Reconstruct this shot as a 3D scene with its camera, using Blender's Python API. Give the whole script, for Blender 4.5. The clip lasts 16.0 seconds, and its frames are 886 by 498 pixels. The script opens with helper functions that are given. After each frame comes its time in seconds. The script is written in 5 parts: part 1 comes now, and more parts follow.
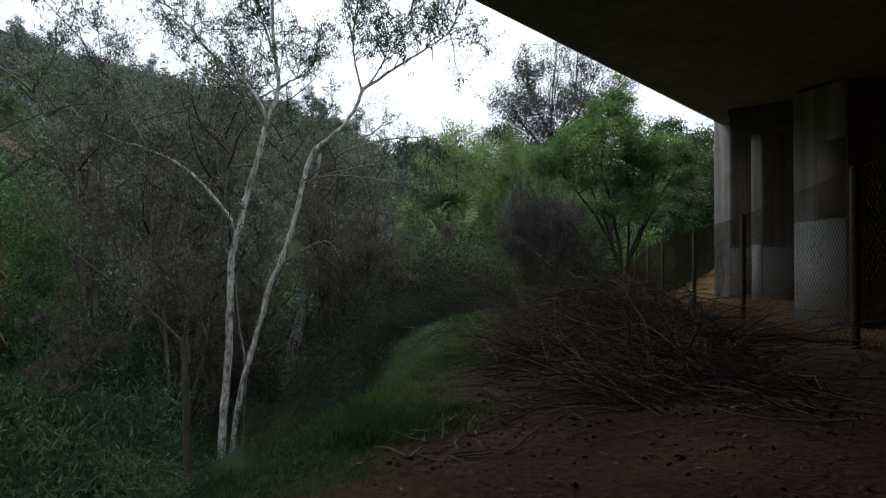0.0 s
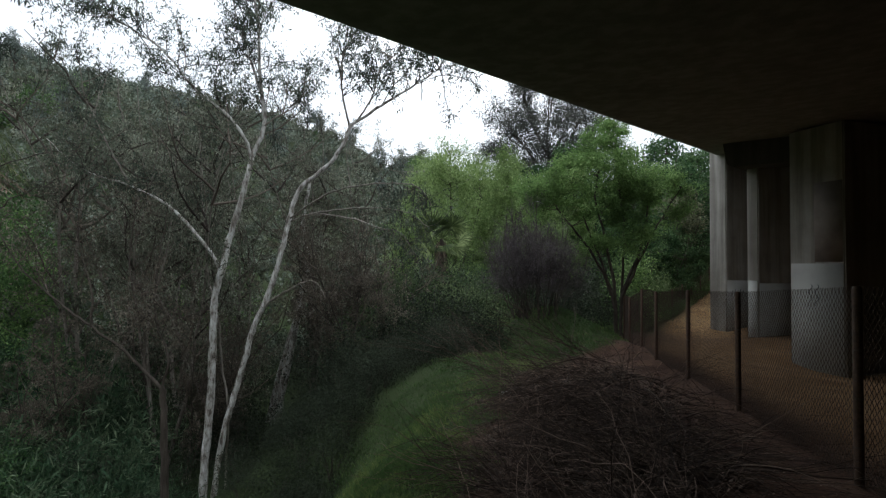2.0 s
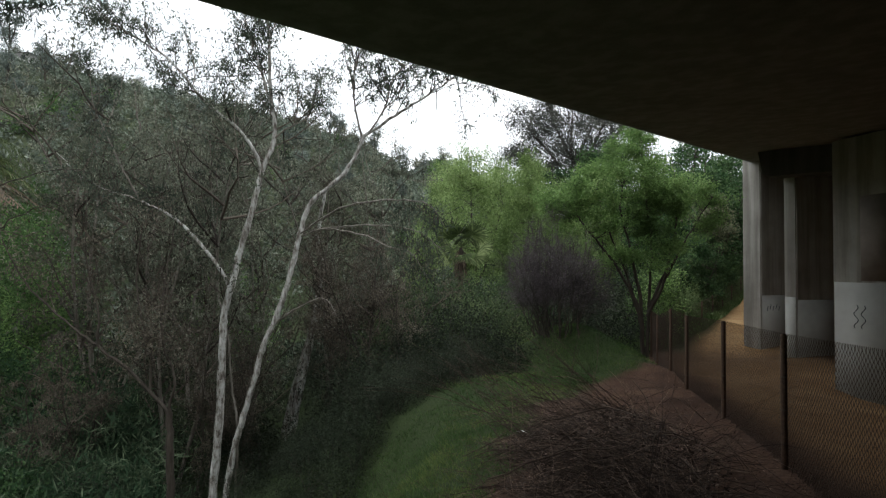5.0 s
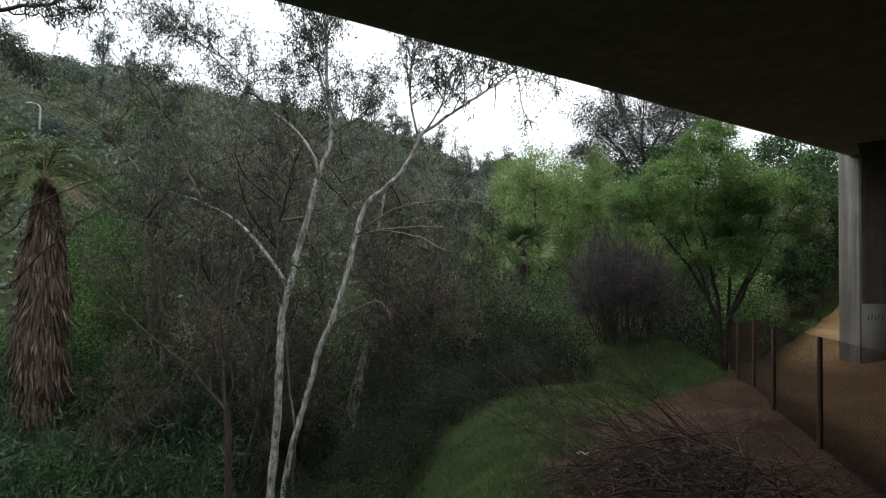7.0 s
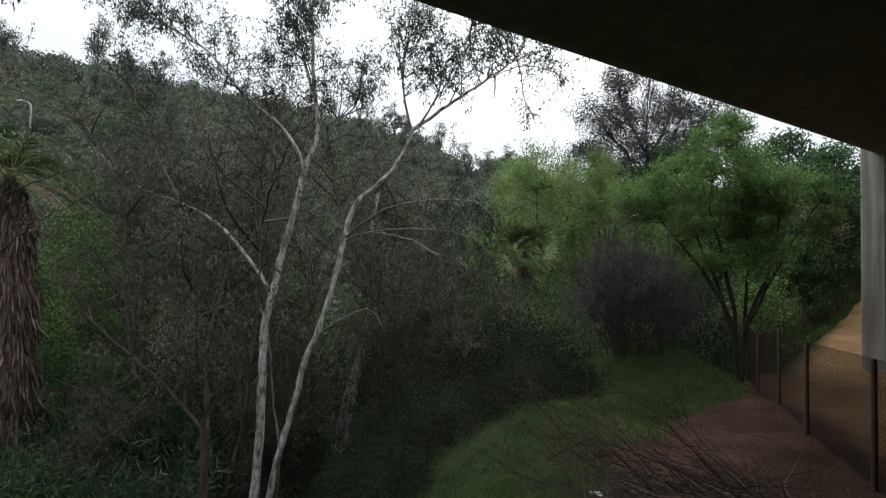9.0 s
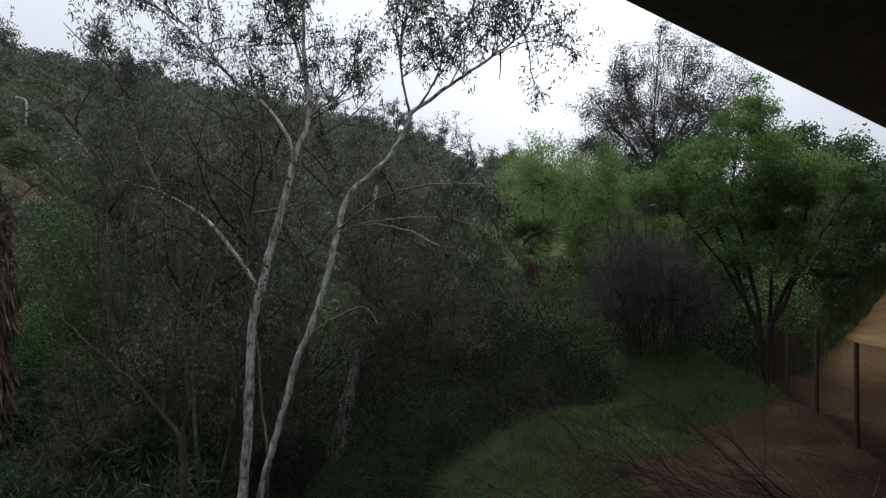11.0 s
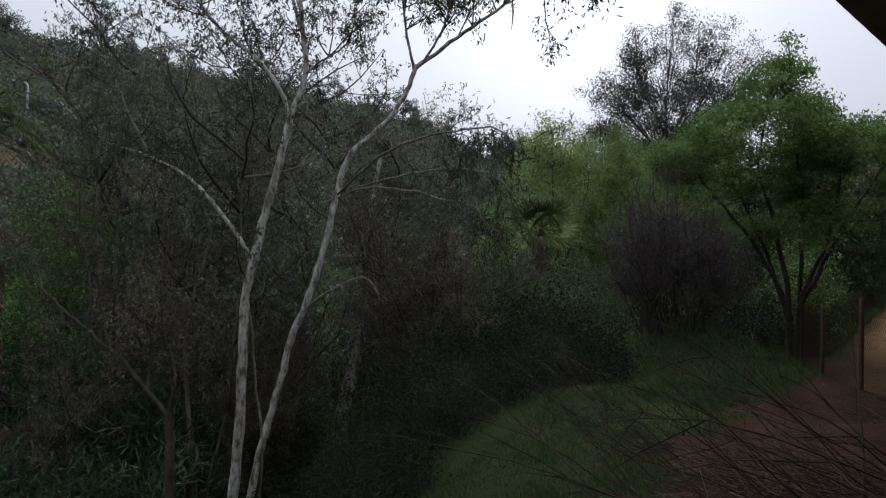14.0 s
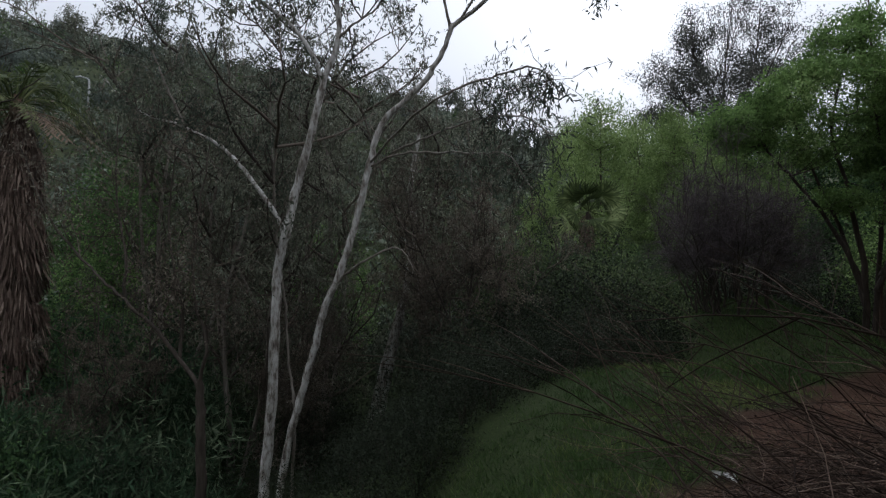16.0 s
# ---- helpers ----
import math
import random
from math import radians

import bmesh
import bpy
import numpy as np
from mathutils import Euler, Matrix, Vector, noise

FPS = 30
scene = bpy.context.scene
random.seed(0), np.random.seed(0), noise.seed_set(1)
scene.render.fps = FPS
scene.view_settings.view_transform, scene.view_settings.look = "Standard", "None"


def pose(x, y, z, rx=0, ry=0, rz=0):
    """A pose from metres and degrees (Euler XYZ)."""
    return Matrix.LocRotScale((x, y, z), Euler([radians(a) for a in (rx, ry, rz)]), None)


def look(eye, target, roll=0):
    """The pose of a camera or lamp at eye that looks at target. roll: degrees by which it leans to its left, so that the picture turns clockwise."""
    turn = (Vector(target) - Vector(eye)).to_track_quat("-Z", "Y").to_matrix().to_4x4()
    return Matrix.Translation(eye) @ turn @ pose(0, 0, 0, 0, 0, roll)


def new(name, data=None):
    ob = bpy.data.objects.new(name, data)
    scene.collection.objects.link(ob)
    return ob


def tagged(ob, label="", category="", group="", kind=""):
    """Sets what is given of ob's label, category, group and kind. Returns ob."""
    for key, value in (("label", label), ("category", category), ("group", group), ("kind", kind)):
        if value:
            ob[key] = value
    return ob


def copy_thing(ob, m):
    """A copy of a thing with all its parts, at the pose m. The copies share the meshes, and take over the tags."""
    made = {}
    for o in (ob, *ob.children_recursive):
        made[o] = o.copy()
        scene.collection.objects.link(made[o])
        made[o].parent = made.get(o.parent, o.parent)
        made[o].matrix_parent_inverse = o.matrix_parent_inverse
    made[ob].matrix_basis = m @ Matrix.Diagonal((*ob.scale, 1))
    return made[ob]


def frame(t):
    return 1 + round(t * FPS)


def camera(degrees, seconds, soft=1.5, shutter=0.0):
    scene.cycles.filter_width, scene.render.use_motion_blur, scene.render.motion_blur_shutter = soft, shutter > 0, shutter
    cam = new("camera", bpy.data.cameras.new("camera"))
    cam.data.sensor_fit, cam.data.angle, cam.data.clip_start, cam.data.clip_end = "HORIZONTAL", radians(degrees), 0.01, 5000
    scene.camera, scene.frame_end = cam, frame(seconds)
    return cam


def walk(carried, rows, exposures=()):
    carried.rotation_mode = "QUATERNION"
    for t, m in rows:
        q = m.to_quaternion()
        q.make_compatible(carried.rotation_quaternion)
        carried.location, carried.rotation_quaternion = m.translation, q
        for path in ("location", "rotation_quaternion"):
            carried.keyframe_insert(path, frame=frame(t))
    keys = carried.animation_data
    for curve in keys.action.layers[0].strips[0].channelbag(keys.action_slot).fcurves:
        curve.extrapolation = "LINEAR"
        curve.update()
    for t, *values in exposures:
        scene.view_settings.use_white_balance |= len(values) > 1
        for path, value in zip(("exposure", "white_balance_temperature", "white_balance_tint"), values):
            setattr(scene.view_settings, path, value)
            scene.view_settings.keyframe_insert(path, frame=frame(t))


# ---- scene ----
cam = camera(77.9, 16.0, soft=1.25)
PATH = [
    (0, (0.384, -0.009, 0.89), (0.276, 1.988, 0.93), 0.4),
    (0.5, (0.451, 0.095, 1.206), (0.345, 2.092, 1.252), 0.4),
    (1, (0.517, 0.202, 1.524), (0.413, 2.199, 1.575), 0.3),
    (1.5, (0.563, 0.331, 1.779), (0.463, 2.328, 1.837), 0.5),
    (2, (0.631, 0.434, 2.012), (0.532, 2.431, 2.078), 0.6),
    (2.5, (0.682, 0.587, 2.316), (0.584, 2.583, 2.383), 0.7),
    (3, (0.707, 0.684, 2.395), (0.613, 2.681, 2.466), 0.6),
    (5.5, (0.856, 1.436, 2.556), (0.586, 3.416, 2.625), 0.8),
    (6, (0.888, 1.62, 2.58), (0.501, 3.581, 2.646), 1.0),
    (6.5, (0.96, 1.791, 2.585), (0.546, 3.746, 2.653), 1.1),
    (7, (0.989, 1.96, 2.606), (0.569, 3.914, 2.674), 1.1),
    (7.5, (1.006, 2.159, 2.631), (0.584, 4.113, 2.7), 1.1),
    (8, (0.982, 2.501, 2.685), (0.558, 4.454, 2.752), 1.1),
    (8.5, (0.942, 2.903, 2.727), (0.518, 4.857, 2.794), 1.0),
    (9, (0.865, 3.29, 2.757), (0.442, 5.243, 2.825), 1.1),
    (11.5, (0.616, 4.784, 2.518), (0.175, 6.733, 2.584), 1.0),
    (12, (0.57, 4.976, 2.416), (0.124, 6.925, 2.478), 1.1),
    (12.5, (0.516, 5.097, 2.328), (0.069, 7.045, 2.386), 1.2),
    (13, (0.455, 5.272, 2.228), (0.005, 7.22, 2.28), 1.2),
    (13.5, (0.438, 5.43, 2.106), (-0.017, 7.377, 2.154), 1.3),
    (14, (0.432, 5.622, 1.956), (-0.027, 7.568, 2.0), 1.2),
    (14.5, (0.446, 5.823, 1.749), (-0.02, 7.767, 1.793), 1.2),
    (15, (0.448, 6.032, 1.541), (-0.019, 7.977, 1.578), 1.3),
    (15.5, (0.478, 6.21, 1.371), (0.01, 8.154, 1.401), 1.4),
    (16, (0.486, 6.381, 1.343), (-0.134, 8.282, 1.368), 1.5),
]
# seconds, stops, kelvin, tint
EXPOSURES = [(0, 0.17, 5850, 8), (1.0, 0.2, 5850, 8), (2.5, 0.45, 6100, 7), (3.2, 0.53, 6200, 7), (5.5, 0.58, 6250, 7), (6.0, 0.5, 6250, 7), (8.0, 0.29, 6250, 7), (9.0, 0.14, 6200, 8), (11.5, -0.31, 6080, 11), (13, -0.41, 6050, 12), (16, -0.32, 5980, 12)]
SKY_STRENGTH, CLOUD, SUN_STRENGTH = 0.1, 0.93, 0.6
CLOUD_LOW, CLOUD_HIGH = (0.24, 0.25, 0.268), (0.98, 1.0, 1.03)

walk(cam, [(t, look(eye, target, roll)) for t, eye, target, roll in PATH], EXPOSURES)

# ---- light: an overcast day, the sun behind cloud ahead of the walk ----
world = bpy.data.worlds.new("overcast")
scene.world = world
world.use_nodes = True
wn, wl = world.node_tree.nodes, world.node_tree.links
sky = wn.new("ShaderNodeTexSky")
sky.sky_type = "NISHITA"
sky.sun_disc = False
sky.sun_elevation = radians(27)
sky.sun_rotation = radians(0)
sky.air_density, sky.dust_density, sky.ozone_density = 1.0, 6.0, 1.0
pale = wn.new("ShaderNodeHueSaturation")
pale.inputs["Saturation"].default_value = 0.12
cloud = wn.new("ShaderNodeMix")
cloud.data_type = "RGBA"
cloud.inputs["Factor"].default_value = CLOUD
high = wn.new("ShaderNodeTexCoord")
split = wn.new("ShaderNodeSeparateXYZ")
veil = wn.new("ShaderNodeValToRGB")
veil.color_ramp.elements[0].color = (*CLOUD_LOW, 1)
veil.color_ramp.elements[1].color = (*CLOUD_HIGH, 1)
wl.new(high.outputs["Generated"], split.inputs["Vector"])
wl.new(split.outputs["Z"], veil.inputs["Fac"])
gain = wn.new("ShaderNodeVectorMath")
gain.operation = "SCALE"
gain.inputs["Scale"].default_value = 20.0
wl.new(veil.outputs["Color"], gain.inputs[0])
wl.new(gain.outputs["Vector"], cloud.inputs["B"])
wl.new(sky.outputs["Color"], pale.inputs["Color"])
wl.new(pale.outputs["Color"], cloud.inputs["A"])
wl.new(cloud.outputs["Result"], wn["Background"].inputs["Color"])
wn["Background"].inputs["Strength"].default_value = SKY_STRENGTH

sun_data = bpy.data.lights.new("sun", "SUN")
sun_data.energy = SUN_STRENGTH
sun_data.angle = radians(25)
sun_data.color = (1.0, 0.97, 0.92)
sun = new("sun", sun_data)
sun.matrix_world = look((0, 60, 30), (0, 0, 0))


# ---- materials ----
def blank(name):
    m = bpy.data.materials.new(name)
    m.use_nodes = True
    n, l = m.node_tree.nodes, m.node_tree.links
    return m, n, l, n["Principled BSDF"]


def ramp(n, stops):
    r = n.new("ShaderNodeValToRGB")
    e = r.color_ramp.elements
    e[0].position, e[0].color = stops[0][0], (*stops[0][1], 1)
    e[1].position, e[1].color = stops[-1][0], (*stops[-1][1], 1)
    for p, c in stops[1:-1]:
        e.new(p).color = (*c, 1)
    return r


def noise_node(n, l, scale, detail=4.0, stretch=None, coord="Object", rough=0.55):
    tc = n.new("ShaderNodeTexCoord")
    t = n.new("ShaderNodeTexNoise")
    t.inputs["Scale"].default_value, t.inputs["Detail"].default_value = scale, detail
    t.inputs["Roughness"].default_value = rough
    if stretch:
        mp = n.new("ShaderNodeMapping")
        mp.inputs["Scale"].default_value = stretch
        l.new(tc.outputs[coord], mp.inputs["Vector"])
        l.new(mp.outputs["Vector"], t.inputs["Vector"])
    else:
        l.new(tc.outputs[coord], t.inputs["Vector"])
    return t


def mixed(n, l, factor, a, b, kind="MIX"):
    m = n.new("ShaderNodeMix")
    m.data_type, m.blend_type = "RGBA", kind
    for key, v in (("Factor", factor), ("A", a), ("B", b)):
        if isinstance(v, (int, float)):
            m.inputs[key].default_value = v
        elif isinstance(v, tuple):
            m.inputs[key].default_value = (*v, 1)
        else:
            l.new(v, m.inputs[key])
    return m.outputs["Result"]


def bumped(n, l, bsdf, height, strength, distance):
    b = n.new("ShaderNodeBump")
    b.inputs["Strength"].default_value, b.inputs["Distance"].default_value = strength, distance
    l.new(height, b.inputs["Height"])
    l.new(b.outputs["Normal"], bsdf.inputs["Normal"])


def leaf_material(name, dark, mid, light, glow=0.3, rough=0.5):
    """Leaves: each takes its own tone, the crown varies in patches, and some light passes through."""
    m, n, l, p = blank(name)
    geo = n.new("ShaderNodeNewGeometry")
    r = ramp(n, ((0.0, tuple(v * 0.7 for v in dark)), (0.5, tuple(v * 0.88 for v in mid)), (0.82, light), (1.0, tuple(v * 1.45 for v in light))))
    own = n.new("ShaderNodeObjectInfo")
    tone = None
    for value, weight in ((geo.outputs["Random Per Island"], 0.42), (noise_node(n, l, 1.6, 3.0).outputs["Fac"], 0.9), (noise_node(n, l, 0.35, 1.0).outputs["Fac"], 1.1), (own.outputs["Random"], 0.3)):
        add = n.new("ShaderNodeMath")
        add.operation = "MULTIPLY_ADD"
        l.new(value, add.inputs[0])
        add.inputs[1].default_value = weight
        add.inputs[2].default_value = -0.86
        if tone is not None:
            l.new(tone, add.inputs[2])
        tone = add.outputs[0]
    l.new(tone, r.inputs["Fac"])
    l.new(r.outputs["Color"], p.inputs["Base Color"])
    p.inputs["Roughness"].default_value = rough
    p.inputs["Specular IOR Level"].default_value = 0.07
    tr = n.new("ShaderNodeBsdfTranslucent")
    l.new(r.outputs["Color"], tr.inputs["Color"])
    mx = n.new("ShaderNodeMixShader")
    mx.inputs[0].default_value = glow
    l.new(p.outputs[0], mx.inputs[1])
    l.new(tr.outputs[0], mx.inputs[2])
    l.new(mx.outputs[0], n["Material Output"].inputs["Surface"])
    return m


def bark_material(name, stops, streak=(2.5, 2.5, 0.35), scale=3.0, depth=0.02, strength=0.6):
    m, n, l, p = blank(name)
    big = noise_node(n, l, scale, 5.0, streak, rough=0.65)
    fine = noise_node(n, l, 30.0, 3.0, (1, 1, 0.15))
    r = ramp(n, stops)
    l.new(big.outputs["Fac"], r.inputs["Fac"])
    f = ramp(n, ((0.3, (0.62, 0.6, 0.58)), (0.7, (1, 1, 1))))
    l.new(fine.outputs["Fac"], f.inputs["Fac"])
    l.new(mixed(n, l, 0.8, r.outputs["Color"], f.outputs["Color"], "MULTIPLY"), p.inputs["Base Color"])
    p.inputs["Roughness"].default_value = 0.8
    p.inputs["Specular IOR Level"].default_value = 0.2
    bumped(n, l, p, big.outputs["Fac"], strength, depth)
    return m


def strand_material(name, dark, light):
    """Dead wood, each strand of its own tone."""
    m, n, l, p = blank(name)
    geo = n.new("ShaderNodeNewGeometry")
    r = ramp(n, ((0.0, dark), (0.7, tuple((a + b) / 3 for a, b in zip(dark, light))), (1.0, light)))
    l.new(geo.outputs["Random Per Island"], r.inputs["Fac"])
    t = noise_node(n, l, 14.0, 4.0)
    f = ramp(n, ((0.3, (0.55, 0.52, 0.5)), (0.7, (1, 1, 1))))
    l.new(t.outputs["Fac"], f.inputs["Fac"])
    l.new(mixed(n, l, 1.0, r.outputs["Color"], f.outputs["Color"], "MULTIPLY"), p.inputs["Base Color"])
    p.inputs["Roughness"].default_value = 0.85
    p.inputs["Specular IOR Level"].default_value = 0.1
    return m


def plain_material(name, a, b, scale=8.0, rough=0.8, metal=0.0, bump=0.0):
    m, n, l, p = blank(name)
    t = noise_node(n, l, scale, 5.0)
    r = ramp(n, ((0.3, a), (0.7, b)))
    l.new(t.outputs["Fac"], r.inputs["Fac"])
    l.new(r.outputs["Color"], p.inputs["Base Color"])
    p.inputs["Roughness"].default_value, p.inputs["Metallic"].default_value = rough, metal
    if bump:
        bumped(n, l, p, t.outputs["Fac"], 0.6, bump)
    return m


def concrete_material(name, a, b, stain):
    """Board-marked concrete with runs of dirt from above."""
    m, n, l, p = blank(name)
    cloudy = noise_node(n, l, 0.7, 6.0, rough=0.65)
    r = ramp(n, ((0.25, a), (0.75, b)))
    l.new(cloudy.outputs["Fac"], r.inputs["Fac"])
    runs = noise_node(n, l, 1.6, 4.0, (1.8, 1.8, 0.12))
    rr = ramp(n, ((0.42, stain), (0.62, (1, 1, 1))))
    l.new(runs.outputs["Fac"], rr.inputs["Fac"])
    grain = noise_node(n, l, 60.0, 3.0)
    gr = ramp(n, ((0.3, (0.8, 0.8, 0.8)), (0.7, (1, 1, 1))))
    l.new(grain.outputs["Fac"], gr.inputs["Fac"])
    c = mixed(n, l, 0.5, r.outputs["Color"], rr.outputs["Color"], "MULTIPLY")
    l.new(mixed(n, l, 1.0, c, gr.outputs["Color"], "MULTIPLY"), p.inputs["Base Color"])
    p.inputs["Roughness"].default_value = 0.88
    bumped(n, l, p, grain.outputs["Fac"], 0.3, 0.004)
    return m


def ground_material():
    """Bare earth where the bank was scraped, leaf litter and weeds elsewhere; the share is the soil attribute."""
    m, n, l, p = blank("ground_soil")
    big, fine = noise_node(n, l, 0.8, 6.0), noise_node(n, l, 22.0, 5.0)
    dirt = ramp(n, ((0.25, (0.04, 0.0215, 0.0145)), (0.55, (0.085, 0.048, 0.032)), (0.85, (0.165, 0.1, 0.068))))
    l.new(big.outputs["Fac"], dirt.inputs["Fac"])
    grit = ramp(n, ((0.35, (0.45, 0.42, 0.4)), (0.6, (1, 1, 1)), (0.8, (1.3, 1.25, 1.2))))
    l.new(fine.outputs["Fac"], grit.inputs["Fac"])
    soil = mixed(n, l, 0.85, dirt.outputs["Color"], grit.outputs["Color"], "MULTIPLY")
    sand = ramp(n, ((0.3, (0.28, 0.16, 0.072)), (0.75, (0.46, 0.3, 0.15))))
    l.new(big.outputs["Fac"], sand.inputs["Fac"])
    weeds = ramp(n, ((0.3, (0.015, 0.023, 0.009)), (0.55, (0.034, 0.048, 0.018)), (0.8, (0.066, 0.078, 0.034))))
    l.new(fine.outputs["Fac"], weeds.inputs["Fac"])
    at = n.new("ShaderNodeAttribute")
    at.attribute_name = "soil"
    trail = n.new("ShaderNodeAttribute")
    trail.attribute_name = "trail"
    slope = n.new("ShaderNodeAttribute")
    slope.attribute_name = "slope"
    # far hill grass, its tones lifted a little to carry distance haze
    dry = ramp(n, ((0.3, (0.03, 0.037, 0.019)), (0.55, (0.055, 0.066, 0.034)), (0.8, (0.1, 0.105, 0.06))))
    l.new(big.outputs["Fac"], dry.inputs["Fac"])
    c = mixed(n, l, slope.outputs["Fac"], weeds.outputs["Color"], dry.outputs["Color"])
    c = mixed(n, l, at.outputs["Fac"], c, soil)
    c = mixed(n, l, trail.outputs["Fac"], c, mixed(n, l, 0.6, sand.outputs["Color"], grit.outputs["Color"], "MULTIPLY"))
    l.new(c, p.inputs["Base Color"])
    p.inputs["Roughness"].default_value = 0.95
    p.inputs["Specular IOR Level"].default_value = 0.08
    bumped(n, l, p, fine.outputs["Fac"], 0.9, 0.03)
    return m


M_GROUND = ground_material()
M_CONCRETE = concrete_material("pier_concrete", (0.26, 0.235, 0.205), (0.44, 0.41, 0.365), (0.28, 0.245, 0.21))
M_DECK = concrete_material("deck_concrete", (0.2, 0.19, 0.175), (0.3, 0.285, 0.26), (0.5, 0.48, 0.45))
M_PAINT = plain_material("cover_paint", (0.3, 0.29, 0.265), (0.38, 0.37, 0.34), 1.2, 0.85)
M_INK = plain_material("spray_ink", (0.05, 0.05, 0.055), (0.09, 0.09, 0.1), 9.0, 0.6)
M_POST = plain_material("rusty_post", (0.055, 0.032, 0.022), (0.13, 0.075, 0.05), 25.0, 0.75, 0.3, 0.003)
M_WIRE = plain_material("rusty_wire", (0.055, 0.037, 0.028), (0.13, 0.092, 0.07), 40.0, 0.7, 0.2)
M_GUM = bark_material("gum_bark", ((0.3, (0.06, 0.05, 0.042)), (0.42, (0.2, 0.175, 0.15)), (0.5, (0.42, 0.4, 0.365)), (0.66, (0.7, 0.69, 0.66))), (2.2, 2.2, 0.8), 3.2)
M_GUM2 = bark_material("grey_gum_bark", ((0.3, (0.1, 0.085, 0.07)), (0.5, (0.2, 0.175, 0.15)), (0.75, (0.36, 0.33, 0.29))))
M_BARK = bark_material("dark_bark", ((0.3, (0.035, 0.028, 0.022)), (0.7, (0.1, 0.082, 0.066))), depth=0.04)
M_TWIG = strand_material("grey_twig", (0.046, 0.036, 0.03), (0.25, 0.21, 0.175))
M_BRUSH = strand_material("dead_brush", (0.026, 0.0165, 0.013), (0.33, 0.245, 0.195))
M_PURPLE = strand_material("purple_twig", (0.09, 0.076, 0.08), (0.28, 0.24, 0.245))
M_SKIRT = bark_material("dead_frond", ((0.25, (0.09, 0.06, 0.042)), (0.5, (0.2, 0.14, 0.1)), (0.8, (0.33, 0.25, 0.185))), (6, 6, 0.5), 4.0, 0.03)
M_GUMLEAF = leaf_material("gum_leaf", (0.036, 0.05, 0.038), (0.074, 0.092, 0.066), (0.15, 0.17, 0.125), 0.3)
M_BROWNLEAF = leaf_material("brown_gum_leaf", (0.05, 0.041, 0.031), (0.115, 0.095, 0.073), (0.22, 0.195, 0.152), 0.3)
M_OLIVE = leaf_material("olive_gum_leaf", (0.055, 0.063, 0.044), (0.13, 0.138, 0.1), (0.26, 0.27, 0.205), 0.32)
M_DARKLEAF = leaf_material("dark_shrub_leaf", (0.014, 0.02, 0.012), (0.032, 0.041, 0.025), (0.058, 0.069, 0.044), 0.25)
M_DEEPLEAF = leaf_material("deep_green_leaf", (0.022, 0.055, 0.022), (0.056, 0.108, 0.042), (0.12, 0.185, 0.075), 0.3)
M_GREENLEAF = leaf_material("fresh_green_leaf", (0.09, 0.155, 0.05), (0.2, 0.315, 0.1), (0.36, 0.48, 0.195), 0.5)
M_WILLOW = leaf_material("willow_leaf", (0.11, 0.17, 0.055), (0.22, 0.31, 0.105), (0.36, 0.46, 0.2), 0.45)
M_SILVER = leaf_material("silver_shrub_leaf", (0.03, 0.037, 0.024), (0.06, 0.067, 0.046), (0.11, 0.115, 0.083), 0.2)
M_REED = leaf_material("reed_leaf", (0.018, 0.042, 0.022), (0.05, 0.092, 0.046), (0.15, 0.19, 0.115), 0.25)
M_GRASS = leaf_material("bank_grass", (0.033, 0.066, 0.022), (0.08, 0.136, 0.045), (0.185, 0.215, 0.08), 0.42)
M_MIDGREEN = leaf_material("mid_green_leaf", (0.026, 0.056, 0.02), (0.08, 0.142, 0.048), (0.2, 0.3, 0.105), 0.4)
M_PALMLEAF = leaf_material("palm_leaf", (0.045, 0.066, 0.024), (0.09, 0.12, 0.045), (0.18, 0.2, 0.09), 0.3)
M_WEED = leaf_material("pale_weed_leaf", (0.07, 0.12, 0.04), (0.13, 0.19, 0.075), (0.22, 0.27, 0.13), 0.35)
# Scrub paled and greyed, so distance haze sits in the leaf colour
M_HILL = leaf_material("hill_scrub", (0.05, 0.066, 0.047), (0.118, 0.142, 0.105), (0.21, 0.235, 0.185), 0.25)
# Far slope leaves, with aerial haze mixed into their grey-green
M_HAZE = leaf_material("hazed_gum_leaf", (0.066, 0.082, 0.072), (0.14, 0.165, 0.145), (0.23, 0.26, 0.23), 0.25)
M_TANLEAF = leaf_material("tan_green_leaf", (0.06, 0.072, 0.036), (0.14, 0.155, 0.085), (0.27, 0.27, 0.165), 0.35)
M_FAN = leaf_material("fan_palm_leaf", (0.04, 0.06, 0.022), (0.1, 0.135, 0.05), (0.25, 0.3, 0.13), 0.3)
M_FROND = strand_material("dead_frond_strip", (0.1, 0.067, 0.053), (0.37, 0.28, 0.225))
M_CHIP = strand_material("weathered_wood", (0.16, 0.125, 0.108), (0.52, 0.45, 0.39))
M_STAIN = plain_material("brown_cover_paint", (0.13, 0.105, 0.088), (0.21, 0.175, 0.15), 1.6, 0.9)
M_ROOF = plain_material("grey_roof", (0.12, 0.11, 0.105), (0.2, 0.185, 0.175), 4.0, 0.9)
M_WALL = plain_material("pale_render", (0.5, 0.49, 0.46), (0.64, 0.63, 0.6), 1.5, 0.9)
M_PANE = plain_material("dark_pane", (0.03, 0.035, 0.04), (0.06, 0.065, 0.07), 2.0, 0.15)
# Far gum greyed towards M_HAZE, distance haze in its leaf tones
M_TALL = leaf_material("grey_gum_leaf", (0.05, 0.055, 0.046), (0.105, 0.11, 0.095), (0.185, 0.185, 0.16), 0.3)
